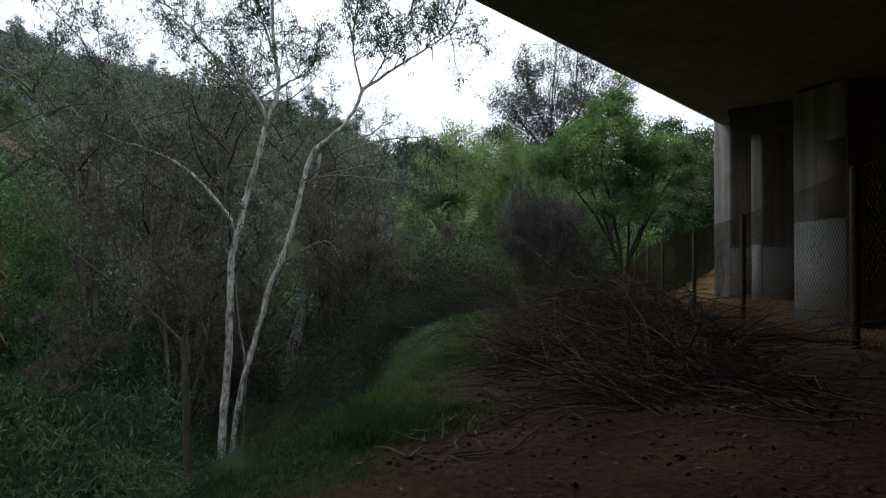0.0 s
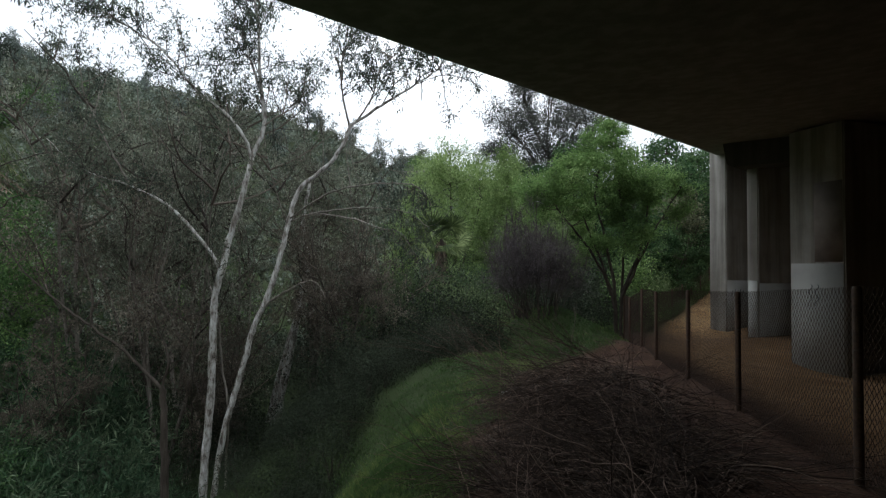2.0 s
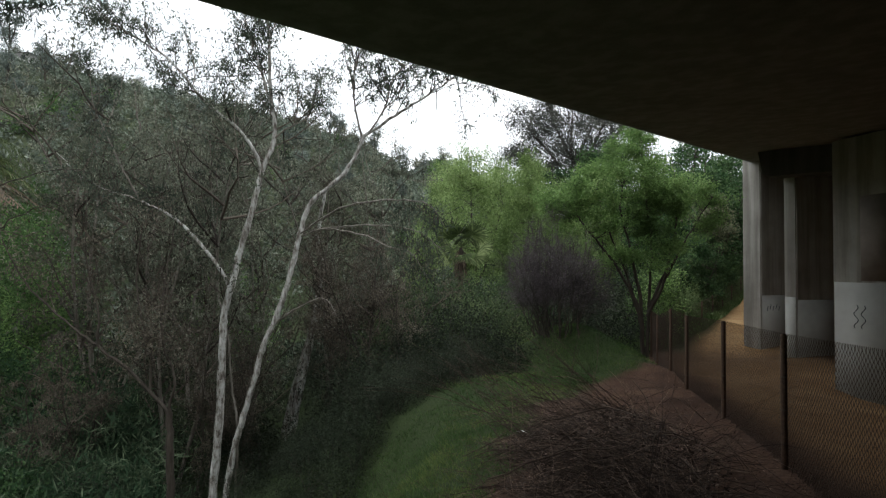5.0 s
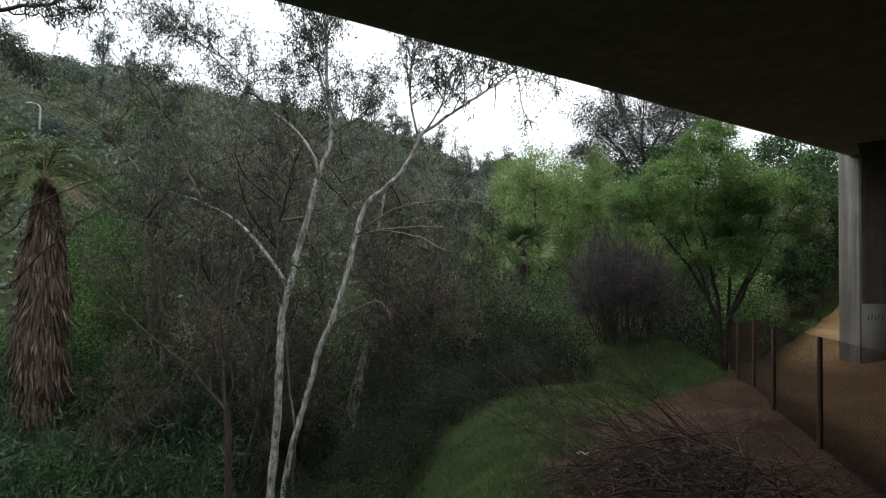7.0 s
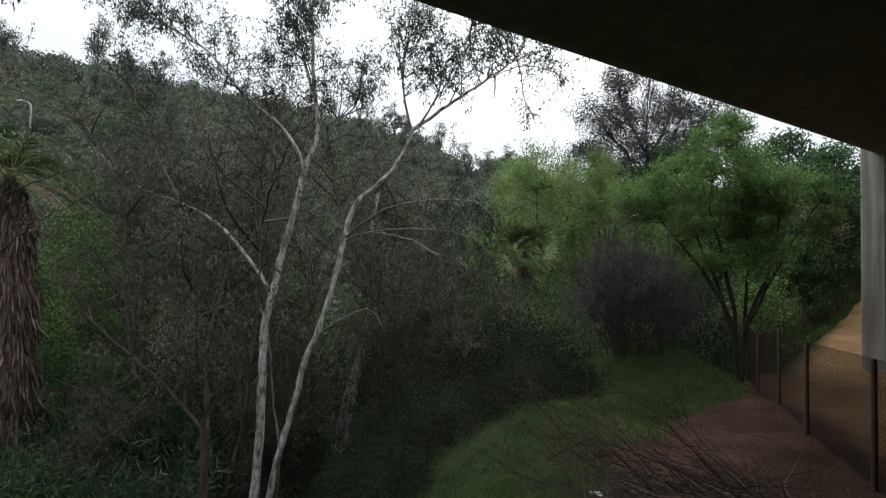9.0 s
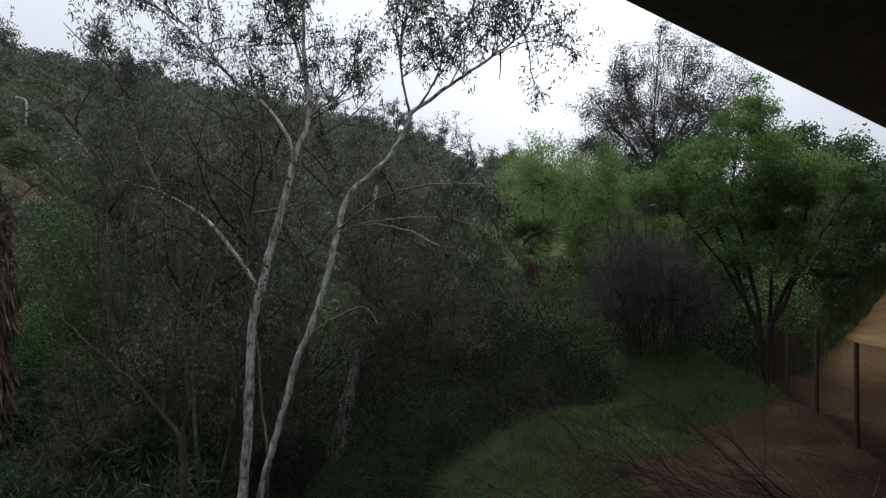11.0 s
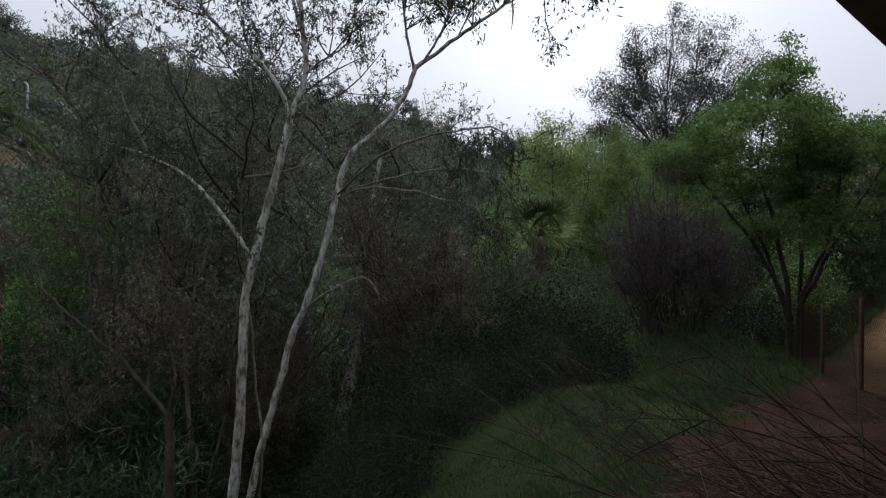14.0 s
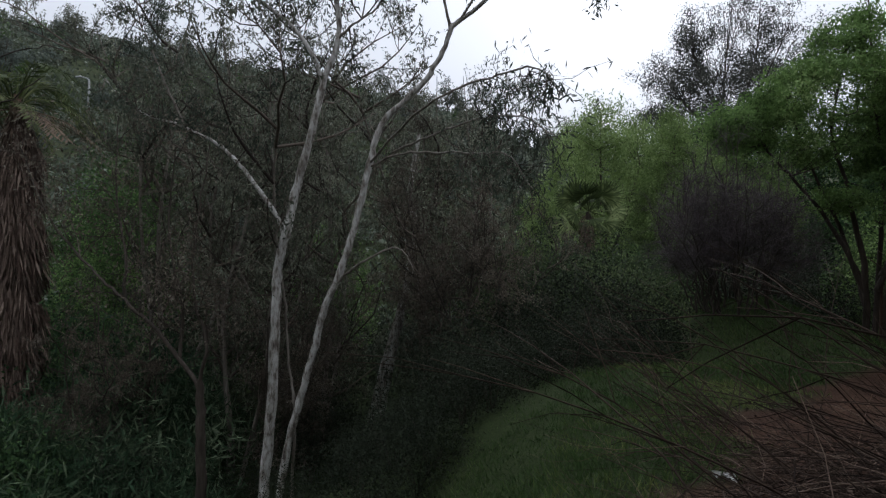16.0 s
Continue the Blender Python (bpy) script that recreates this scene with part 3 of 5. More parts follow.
# ---- the pale gum with two leaning trunks ----
gum = thing("eucalyptus_tree", "tall pale-barked eucalyptus with forked leaning trunks", "tree", at=pose(-7.9, 18.5, -6.2))
GUM_AT = np.array([-7.9, 18.5, -6.2])
GUM_LIMBS = (
    ("trunk", ((-8.2, 18.5, -6.6), (-8.14, 18.5, -4.8), (-7.99, 18.5, -2.6), (-7.95, 18.5, -0.3), (-7.93, 18.5, 0.85), (-7.75, 18.5, 1.72)), 0.16, 0.122),
    ("trunk", ((-7.74, 18.5, 1.7), (-7.41, 18.5, 3.1), (-7.01, 18.5, 4.5), (-6.75, 18.5, 5.7)), 0.129, 0.093),
    ("limb", ((-7.72, 18.5, 1.68), (-7.9, 18.4, 2.2), (-8.3, 18.3, 2.78), (-9.02, 18.3, 3.55), (-9.8, 18.3, 4.18), (-10.5, 18.3, 4.5), (-11.2, 18.25, 4.78), (-12.0, 18.2, 5.0), (-12.8, 18.1, 5.45), (-13.6, 18.0, 6.2)), 0.078, 0.012),
    ("limb", ((-10.83, 18.28, 4.66), (-11.3, 18.3, 5.4), (-11.71, 18.3, 6.12), (-12.18, 18.3, 7.05), (-12.5, 18.2, 7.8), (-12.6, 18.1, 8.9)), 0.04, 0.012),
    ("limb", ((-6.75, 18.5, 5.65), (-6.37, 18.5, 6.75), (-6.54, 18.5, 8.35), (-6.64, 18.5, 10.1), (-6.8, 18.5, 11.5), (-6.7, 18.4, 13.6)), 0.092, 0.03),
    ("limb", ((-6.77, 18.5, 5.6), (-6.95, 18.3, 6.28), (-7.46, 18.1, 6.98), (-8.54, 17.9, 7.87), (-9.42, 17.6, 8.98), (-10.69, 17.4, 9.82), (-12.36, 17.2, 10.87), (-13.8, 17, 11.9)), 0.068, 0.015),
    ("limb", ((-6.4, 18.5, 6.7), (-5.95, 18.5, 7.02), (-5.24, 18.5, 7.45), (-4.9, 18.4, 8.3)), 0.041, 0.012),
    ("limb", ((-6.47, 18.5, 7.78), (-6.98, 18.6, 9.16), (-7.46, 18.7, 10.37), (-7.74, 18.8, 11.6), (-8.24, 18.9, 13.2)), 0.054, 0.015),
    ("trunk", ((-7.95, 18.7, -6.3), (-7.62, 18.7, -3.7), (-7.29, 18.7, -2.5), (-6.94, 18.7, -1.18), (-6.64, 18.7, -0.05), (-6.31, 18.7, 0.66)), 0.120, 0.098),
    ("trunk", ((-6.33, 18.7, 0.6), (-5.89, 18.7, 1.93), (-5.5, 18.7, 3.61), (-5.14, 18.7, 4.63), (-4.28, 18.7, 5.36), (-3.73, 18.7, 6.09), (-3.42, 18.7, 6.85)), 0.110, 0.062),
    ("limb", ((-3.48, 18.7, 6.75), (-2.41, 18.7, 7.46), (-1.28, 18.7, 8.17), (-0.47, 18.7, 8.78), (0.2, 18.6, 9.9)), 0.061, 0.015),
    ("limb", ((-6.3, 18.7, 0.62), (-5.76, 18.55, 1.0), (-5.27, 18.5, 1.27), (-4.75, 18.5, 1.5), (-4.4, 18.5, 1.36), (-4.15, 18.45, 0.95)), 0.045, 0.012),
    ("limb", ((-3.5, 18.7, 6.7), (-3.76, 18.8, 7.81), (-3.86, 18.95, 8.99), (-3.64, 19.1, 9.98), (-3.4, 19.2, 11.6)), 0.041, 0.012),
    ("limb", ((-3.3, 18.7, 6.85), (-2.72, 18.6, 7.71), (-2.44, 18.45, 8.58), (-1.79, 18.3, 9.23), (-1.4, 18.2, 10.6)), 0.037, 0.011),
    ("limb", ((-1.28, 18.7, 8.17), (-0.3, 18.5, 8.42), (0.5, 18.4, 8.2), (0.85, 18.2, 7.95)), 0.017, 0.010),
    ("drooping_branch", ((-5.5, 18.7, 3.5), (-4.65, 18.4, 3.72), (-3.1, 17.2, 3.5), (-2.0, 15.4, 3.1), (-1.2, 14.5, 2.9), (-0.7, 14.0, 2.3)), 0.034, 0.01),
    ("drooping_branch", ((-5.5, 18.7, 3.6), (-3.9, 17.2, 4.2), (-2.6, 15.8, 4.3), (-1.6, 15.0, 4.25), (-0.75, 14.1, 4.05), (-0.3, 13.7, 3.5)), 0.034, 0.01),
    ("drooping_branch", ((-4.6, 18.0, 3.7), (-3.0, 16.4, 3.7), (-2.0, 15.2, 3.6), (-1.0, 14.2, 3.4), (-0.4, 13.8, 3.0)), 0.028, 0.01),
    ("trunk", ((-7.6, 18.9, -5.8), (-7.56, 18.9, -2.9), (-7.79, 18.9, -1.61), (-7.91, 18.9, -0.3), (-8.1, 18.9, 0.83)), 0.048, 0.031),
    ("limb", ((-8.1, 18.9, 0.8), (-8.6, 19.4, 1.56), (-8.79, 19.5, 3.13), (-8.99, 19.5, 4.92), (-9.13, 19.5, 6.9)), 0.041, 0.012),
)


def gum_crown(wood, leaf, line, rate, reach, twigs=12, leaf_size=(0.12, 0.022), start=0.2, per=4, up=0.55, thick=0.02):
    """Rising side branches along a limb, each with drooping leafy twigs."""
    size = np.linalg.norm(np.diff(line, axis=0), axis=1).sum()
    for _ in range(max(2, int(size * rate))):
        i = min(int(rng.uniform(start, 1.0) * (len(line) - 1)), len(line) - 2)
        along = unit(line[i + 1] - line[i])
        way = along * 0.4 + rng.normal(0, 0.62, 3) + (0, 0, up)
        length = reach * rng.uniform(0.45, 1.1) * (1.15 - 0.65 * i / len(line))
        sub = wander(line[i], way, length, 8, 0.16, 0.04)
        wood.tube(sub, np.linspace(thick, 0.005, len(sub)), 4)
        for _ in range(twigs):
            j = rng.integers(2, 8)
            tw = wander(sub[j], unit(sub[j + 1] - sub[j]) * 0.7 + rng.normal(0, 0.55, 3), rng.uniform(0.3, 0.95), 3, 0.3, -0.04)
            wood.tube(tw, np.linspace(0.006, 0.003, 4), 3)
            spray_leaves(leaf, tw[1:], per, 0.06, leaf_size[0], leaf_size[1], 0.8)


wood, leaf = Bag(), Bag()
for name, pts, r0, r1 in GUM_LIMBS:
    line = smooth_line(pts, 6, 0.01) - GUM_AT
    bag = Bag()
    rad = 0.9 * np.linspace(r0, r1, len(line)) * (1 + 0.07 * np.sin(np.arange(len(line)) * 1.7))
    bag.tube(line, rad, 12 if r0 > 0.12 else 8)
    # thin limbs take the greyer bark, their backlit darkness put into colour
    part_of(name, bag.mesh(name, True), M_GUM if r0 > 0.05 else M_GUM2, gum)
    if name == "drooping_branch":
        gum_crown(wood, leaf, line, 2.2, 0.45, 4, (0.15, 0.024), 0.5, 4, -1.3, 0.006)
    if name == "limb":
        size = np.linalg.norm(line[-1] - line[0])
        if r0 < 0.03:
            gum_crown(wood, leaf, line, 5.0, 0.7, 5, (0.14, 0.032), 0.2, 4, 0.2, 0.006)
        elif pts[0][2] > 5:
            gum_crown(wood, leaf, line, 3.5, 2.8, 12, (0.155, 0.036), 0.22, 5, 0.4)
        elif size > 2.5:
            gum_crown(wood, leaf, line, 2.4, 1.8, 10, (0.125, 0.033), start=0.4, up=0.25, per=5)
part_of("twig_work", wood.mesh("twig_work"), M_TWIG, gum, "thin dark twigs", kind="stuff")
part_of("foliage", leaf.mesh("foliage"), M_GUMLEAF, gum, "sparse drooping grey-green leaves", kind="stuff")
strip = Bag()
strip.tube([(-1.05 + 7.9, 0.1, 14.45), (-1.03 + 7.9, 0.1, 14.1), (-1.06 + 7.9, 0.1, 13.7)], (0.015, 0.02, 0.006), 4)
part_of("bark_strip", strip.mesh("bark_strip"), M_BARK, gum, "hanging strip of peeled bark")


# ---- slender gums and thicket trees ----
def slender(name, label, category, group, stems, height, leafmat, barkmat, leaf_size, density, at, lean=0.12, radius=0.07, seed_limbs=5, droop=0.6, low=0.25, spread=0.8, reach=1.3, leaf_n=10, cluster=0.2):
    """A thin tree of one or several stems, with twigs and hanging leaves."""
    tree = thing(name, label, category, group, at)
    wood, leaf = Bag(), Bag()
    for k in range(stems):
        a = rng.uniform(0, 6.28)
        out = np.array([math.cos(a), math.sin(a), 0]) * lean * (0.3 + rng.uniform(0, 1))
        line = wander((0.15 * k * math.cos(a), 0.15 * k * math.sin(a), -0.4), out + (0, 0, 1), height * rng.uniform(0.75, 1.05), 9, 0.1, 0.02)
        line = smooth_line(line, 3)
        bag = Bag()
        bag.tube(line, np.linspace(radius * rng.uniform(0.7, 1.1), 0.012, len(line)), 8)
        part_of("trunk", bag.mesh("trunk", True), barkmat, tree)
        for _ in range(seed_limbs):
            i = int(rng.uniform(low, 0.9) * (len(line) - 1))
            lim = wander(line[i], unit(rng.normal(0, 1, 3) * (1, 1, 0.3) + (0, 0, 0.8)), height * rng.uniform(0.15, 0.32), 6, 0.18, 0.06)
            wood.tube(lim, np.linspace(radius * 0.48, 0.01, len(lim)), 5)
            gum_crown(wood, leaf, lim, density * 0.3, reach, 6, leaf_size, 0.15, leaf_n, 0.35, 0.016)
        gum_crown(wood, leaf, line, density * 0.22, reach, 6, leaf_size, low, leaf_n, 0.3, 0.012)
    part_of("twig_work", wood.mesh("twig_work"), M_TWIG, tree, "", kind="stuff")
    part_of("foliage", leaf.mesh("foliage"), leafmat, tree, "", kind="stuff")
    return tree


def placed(x, y, scale=1.0, turn=0.0, dz=0.0, squash=1.0):
    return Matrix.LocRotScale((x, y, float(land(x, y)) + dz), Euler((0, 0, turn)), (scale, scale, scale * squash))


brown_a = slender("eucalyptus_sapling", "tall slender eucalyptus with sparse olive leaves in the creek thicket", "tree", "thicket saplings", 3, 15.0, M_OLIVE, M_GUM2, (0.15, 0.046), 4.4, placed(-11.5, 21.5, 1.0), 0.16, 0.1, 9, 0.6, 0.2, 0.8, 2.3, 5)
brown_b = slender("eucalyptus_sapling", "twiggy brown-leaved eucalyptus sapling crowded in the thicket", "tree", "thicket saplings", 2, 11.0, M_BROWNLEAF, M_BARK, (0.14, 0.042), 5, placed(-3.9, 23.2, 0.8), 0.2, 0.07, 10, 0.5, 0.1, 0.8, 1.7, 5)
for src, x, y, s, turn in ((brown_a, -15.2, 22.5, 1.15, 1.1), (brown_a, -13.0, 26, 1.15, 2.6), (brown_a, -5.4, 27.4, 0.9, 3.5), (brown_b, -5.4, 25.0, 0.95, 0.56), (brown_a, -9.6, 23.5, 1.0, 4.2), (brown_a, -17.0, 28.0, 1.15, 5.0), (brown_a, -7.0, 27, 1.0, 5.3), (brown_a, -15.5, 31, 1.15, 3.1),
                           (brown_b, -2.9, 22.6, 0.68, 2.0), (brown_b, -10.0, 20.8, 0.9, 3.9), (brown_b, -12.8, 19.4, 0.85, 0.8), (brown_b, -10.4, 25.6, 1.05, 1.7), (brown_b, -3.8, 26.4, 0.8, 5.0), (brown_b, -5.4, 29.5, 0.95, 4.4), (brown_b, -9.2, 22.4, 0.85, 1.4), (brown_b, -13.6, 17.6, 0.62, 2.2)):
    copy_thing(src, placed(x, y, s, turn))

# the grey gum leaning behind the pale one, and the forked dark tree beside it
leaning = thing("eucalyptus_tree", "grey leaning eucalyptus trunk in the shaded thicket", "tree", at=pose(-8.6, 26, -6))
wood, leaf, bag = Bag(), Bag(), Bag()
line = smooth_line(((-0.1, 0, -0.4), (0.1, 0, 0.4), (0.36, 0, 1.6), (0.8, 0, 3.9), (1.22, 0, 6.0), (1.58, 0, 8.1), (1.3, 0, 9.9), (1.6, 0, 12.0)), 5, 0.015)
bag.tube(line, np.linspace(0.26, 0.07, len(line)), 10)
part_of("trunk", bag.mesh("trunk", True), M_GUM, leaning)
twiggy(wood, leaf, line[18:], 0.02, 2, 2.0, 12, (0.17, 0.04), 0.1, 0.03, 0.9, 12, 0.2, 0.6)
part_of("twig_work", wood.mesh("twig_work"), M_TWIG, leaning, kind="stuff")
part_of("foliage", leaf.mesh("foliage"), M_BROWNLEAF, leaning, kind="stuff")

forked = thing("forked_tree", "bare grey forked tree rising from the creek scrub", "tree", at=pose(-8.5, 16.5, -5.6))
wood, leaf = Bag(), Bag()
for pts, r0, r1 in ((((0.2, 0, -0.8), (0.12, 0, 1.5), (0.05, 0, 2.9), (-0.05, 0, 3.95)), 0.13, 0.09), (((-0.05, 0, 3.9), (-1.1, 0, 4.9), (-2.2, -0.1, 5.7), (-2.95, -0.2, 6.3), (-4.4, -0.3, 7.6), (-5.4, -0.4, 9.4)), 0.055, 0.014),
                    (((-0.05, 0, 3.9), (0.15, 0, 4.8), (-0.3, 0.1, 5.9), (-0.35, 0.1, 7.2), (-0.1, 0.2, 9.4)), 0.045, 0.014), (((-0.6, 0, 4.4), (-0.75, 0.2, 5.6), (-1.3, 0.3, 7.3), (-1.2, 0.3, 9.4)), 0.045, 0.015), (((-2.2, -0.1, 5.7), (-2.3, 0, 6.8), (-2.9, 0.2, 8.3), (-3.0, 0.3, 10.2)), 0.04, 0.014)):
    line = smooth_line(pts, 6, 0.015)
    bag = Bag()
    bag.tube(line, np.linspace(r0, r1, len(line)), 9)
    part_of("trunk" if r0 > 0.1 else "limb", bag.mesh("limb", True), M_BARK, forked)
    if r0 < 0.1:
        twiggy(wood, leaf, line, 0.012, 2, 1.5, 13, (0.12, 0.034), 0.2, 0.04, 0.8, 8, 0.2, 0.5)
part_of("twig_work", wood.mesh("twig_work"), M_TWIG, forked, kind="stuff")
part_of("foliage", leaf.mesh("foliage"), M_BROWNLEAF, forked, kind="stuff")


pale = thing("eucalyptus_tree", "thin mottled pale eucalyptus stem with a broken drooping top", "tree", at=pose(-8.7, 26.4, -5.4))
wood, leaf = Bag(), Bag()
for pts, r0, r1 in ((((-0.35, 0, -0.8), (-0.15, 0, 0.4), (0.16, 0, 1.8), (0.55, 0, 3.3), (1.0, 0, 4.9), (1.25, 0, 6.4), (1.5, 0, 7.8)), 0.15, 0.06), (((1.5, 0, 7.7), (1.4, 0.1, 8.9), (1.7, 0.1, 10.4), (1.6, 0.2, 12.0)), 0.05, 0.014), (((1.45, 0, 7.4), (1.9, 0.1, 8.2), (2.3, 0, 9.2), (2.4, 0, 10.6)), 0.04, 0.012)):
    line = smooth_line(pts, 5, 0.015)
    bag = Bag()
    bag.tube(line, np.linspace(r0, r1, len(line)), 9)
    part_of("trunk" if r0 > 0.1 else "limb", bag.mesh("limb", True), M_GUM if r0 > 0.1 else M_GUM2, pale)
    if r0 < 0.1:
        gum_crown(wood, leaf, line, 2.2, 1.3, 7, (0.14, 0.032), 0.2, 4, 0.2, 0.01)
part_of("twig_work", wood.mesh("twig_work"), M_TWIG, pale, kind="stuff")
part_of("foliage", leaf.mesh("foliage"), M_BROWNLEAF, pale, kind="stuff")


# ---- shrubs ----
def shrub(name, label, category, group, size, leafmat, leaf_size, clumps, per, at, stems=7, droop=0.2, clump=0.22, hollow=0.35):
    """A rounded, uneven bush: stems from one root, leaves in clumps with gaps between."""
    bush = thing(name, label, category, group, at)
    sx, sy, sz = size
    d = unit(rng.normal(0, 1, (clumps, 3)))
    d[:, 2] = np.abs(d[:, 2]) * 1.0 - 0.12
    lumps = 1 + 0.28 * np.sin(d[:, 0] * 5.3 + d[:, 2] * 4) * np.sin(d[:, 1] * 4.7 + 1.1) + rng.normal(0, 0.1, clumps)
    rad = (hollow + (1 - hollow) * rng.uniform(0, 1, clumps) ** 0.45) * lumps
    c = d * rad[:, None] * (sx / 2, sy / 2, sz) + (0, 0, sz * 0.1)
    leaf, wood = Bag(), Bag()
    spray_leaves(leaf, c, per, clump, leaf_size[0], leaf_size[1], droop)
    for k in range(stems):
        to = c[rng.integers(clumps)]
        wood.tube(smooth_line((rng.normal(0, 0.12, 3) * (1, 1, 0) + (0, 0, -0.4), to * (0.35, 0.35, 0.55), to), 4), np.linspace(0.035, 0.008, 9), 5)
    part_of("stem_work", wood.mesh("stem_work"), M_BARK, bush, kind="stuff")
    part_of("foliage", leaf.mesh("foliage"), leafmat, bush, kind="stuff")
    return bush


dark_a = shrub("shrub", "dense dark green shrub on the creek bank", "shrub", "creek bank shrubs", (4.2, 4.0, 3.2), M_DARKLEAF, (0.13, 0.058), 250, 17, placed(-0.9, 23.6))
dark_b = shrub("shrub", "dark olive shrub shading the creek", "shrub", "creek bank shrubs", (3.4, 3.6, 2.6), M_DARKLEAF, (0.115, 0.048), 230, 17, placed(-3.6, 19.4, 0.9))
deep_a = shrub("shrub", "leafy mid-green shrub in the creek hollow", "shrub", "creek hollow shrubs", (4.0, 4.0, 2.8), M_DEEPLEAF, (0.12, 0.05), 280, 24, placed(-13.2, 15.2))
reed_a = shrub("leafy_undergrowth", "long-leaved green undergrowth beside the creek", "undergrowth", "creek undergrowth", (3.4, 3.4, 1.5), M_REED, (0.34, 0.035), 220, 22, placed(-10.6, 13.2), 3, -0.3, 0.25)
silver_a = shrub("shrub", "grey-green shrub with small pale leaves", "shrub", "creek bank shrubs", (3.2, 3.2, 2.4), M_SILVER, (0.1, 0.036), 240, 22, placed(-11.6, 17.0))
mid_a = shrub("shrub", "leafy green shrub in the valley bottom", "shrub", "valley shrubs", (4.2, 4.0, 3.4), M_VALLEY, (0.15, 0.06), 300, 18, placed(-1.6, 28.5), 7, 0.35, 0.24)
for src, spots in (
    (mid_a, ((0.2, 25.6, 0.85, 1.2), (1.4, 28.0, 0.8, 0.2), (-3.6, 25.2, 0.9, 2.2), (-3.4, 29.6, 0.95, 3.0), (0.6, 31.2, 0.9, 5.0), (2.8, 31.6, 0.9, 2.0), (-0.9, 24.4, 0.6, 4.0), (-5.2, 31.5, 1.0, 1.1))),
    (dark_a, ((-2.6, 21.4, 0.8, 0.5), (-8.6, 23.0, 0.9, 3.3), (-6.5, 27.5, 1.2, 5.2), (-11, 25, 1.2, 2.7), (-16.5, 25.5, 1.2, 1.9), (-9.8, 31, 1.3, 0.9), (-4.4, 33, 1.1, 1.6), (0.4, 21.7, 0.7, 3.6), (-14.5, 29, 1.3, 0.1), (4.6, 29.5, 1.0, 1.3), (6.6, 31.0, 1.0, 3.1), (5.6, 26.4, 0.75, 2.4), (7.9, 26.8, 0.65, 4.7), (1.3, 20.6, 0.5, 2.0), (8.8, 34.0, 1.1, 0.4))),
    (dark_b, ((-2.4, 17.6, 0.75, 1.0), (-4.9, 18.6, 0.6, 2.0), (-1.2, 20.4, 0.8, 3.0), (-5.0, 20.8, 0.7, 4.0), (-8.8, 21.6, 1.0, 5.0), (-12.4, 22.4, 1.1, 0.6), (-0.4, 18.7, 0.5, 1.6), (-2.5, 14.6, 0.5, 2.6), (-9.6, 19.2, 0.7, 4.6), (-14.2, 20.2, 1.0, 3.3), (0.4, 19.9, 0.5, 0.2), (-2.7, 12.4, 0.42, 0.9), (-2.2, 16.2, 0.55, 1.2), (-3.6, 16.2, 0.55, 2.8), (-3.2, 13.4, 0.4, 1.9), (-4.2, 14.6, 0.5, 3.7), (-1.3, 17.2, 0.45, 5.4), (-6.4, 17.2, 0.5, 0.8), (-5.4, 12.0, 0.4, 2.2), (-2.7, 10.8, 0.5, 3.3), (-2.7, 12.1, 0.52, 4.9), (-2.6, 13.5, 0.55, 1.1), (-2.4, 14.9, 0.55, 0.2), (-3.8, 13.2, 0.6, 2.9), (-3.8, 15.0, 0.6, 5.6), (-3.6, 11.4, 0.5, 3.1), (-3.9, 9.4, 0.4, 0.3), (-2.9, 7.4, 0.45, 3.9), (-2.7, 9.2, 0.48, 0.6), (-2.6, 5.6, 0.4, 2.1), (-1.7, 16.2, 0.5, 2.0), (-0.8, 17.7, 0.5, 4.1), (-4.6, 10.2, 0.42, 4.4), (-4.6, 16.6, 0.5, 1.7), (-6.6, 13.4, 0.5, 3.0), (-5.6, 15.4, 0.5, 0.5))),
    (deep_a, ((-16.4, 13.0, 1.0, 1.2), (-18.6, 19.6, 1.3, 2.3), (-20.4, 16.0, 1.2, 4.5), (-23.4, 19.0, 1.3, 5.6), (-16.8, 21.0, 1.2, 0.7), (-9.6, 15.4, 0.5, 1.9), (-0.5, 34.6, 0.9, 3.0), (1.9, 33.5, 1.0, 4.2), (-2.4, 34.0, 0.9, 1.0))),
    (reed_a, ((-13.0, 13.4, 1.1, 1.0), (-8.8, 14.6, 0.8, 2.0), (-11.8, 15.2, 1.3, 3.0), (-14.6, 15.6, 1.3, 4.0), (-7.6, 13.4, 0.7, 5.0), (-6.4, 14.6, 0.6, 1.4), (-10.4, 16.2, 1.1, 1.7), (-9.6, 17.4, 0.9, 4.4), (-12.6, 16.6, 1.2, 0.5), (-14.2, 18.6, 1.2, 3.6), (-11.4, 18.6, 0.9, 5.3), (-14.4, 19.6, 1.6, 0.2), (-15.8, 21.2, 1.7, 2.1), (-13.2, 20.8, 1.5, 4.9), (-12.2, 17.4, 1.3, 3.0), (-15.4, 12.4, 1.0, 3.4), (-10.2, 14.6, 1.1, 0.9), (-16.6, 15.2, 1.3, 5.1), (-13.6, 17.0, 1.2, 2.8))),
    (silver_a, ((-9.0, 16.6, 0.6, 1.1), (-13.6, 18.4, 0.9, 2.1), (-7.0, 15.0, 0.5, 3.1), (-3.4, 20.9, 0.7, 4.1), (-0.2, 20.4, 0.6, 5.1), (-6.0, 20.2, 0.5, 0.3), (-1.9, 19.0, 0.5, 2.7)))):
    for x, y, s, turn in spots:
        copy_thing(src, placed(x, y, s, turn))

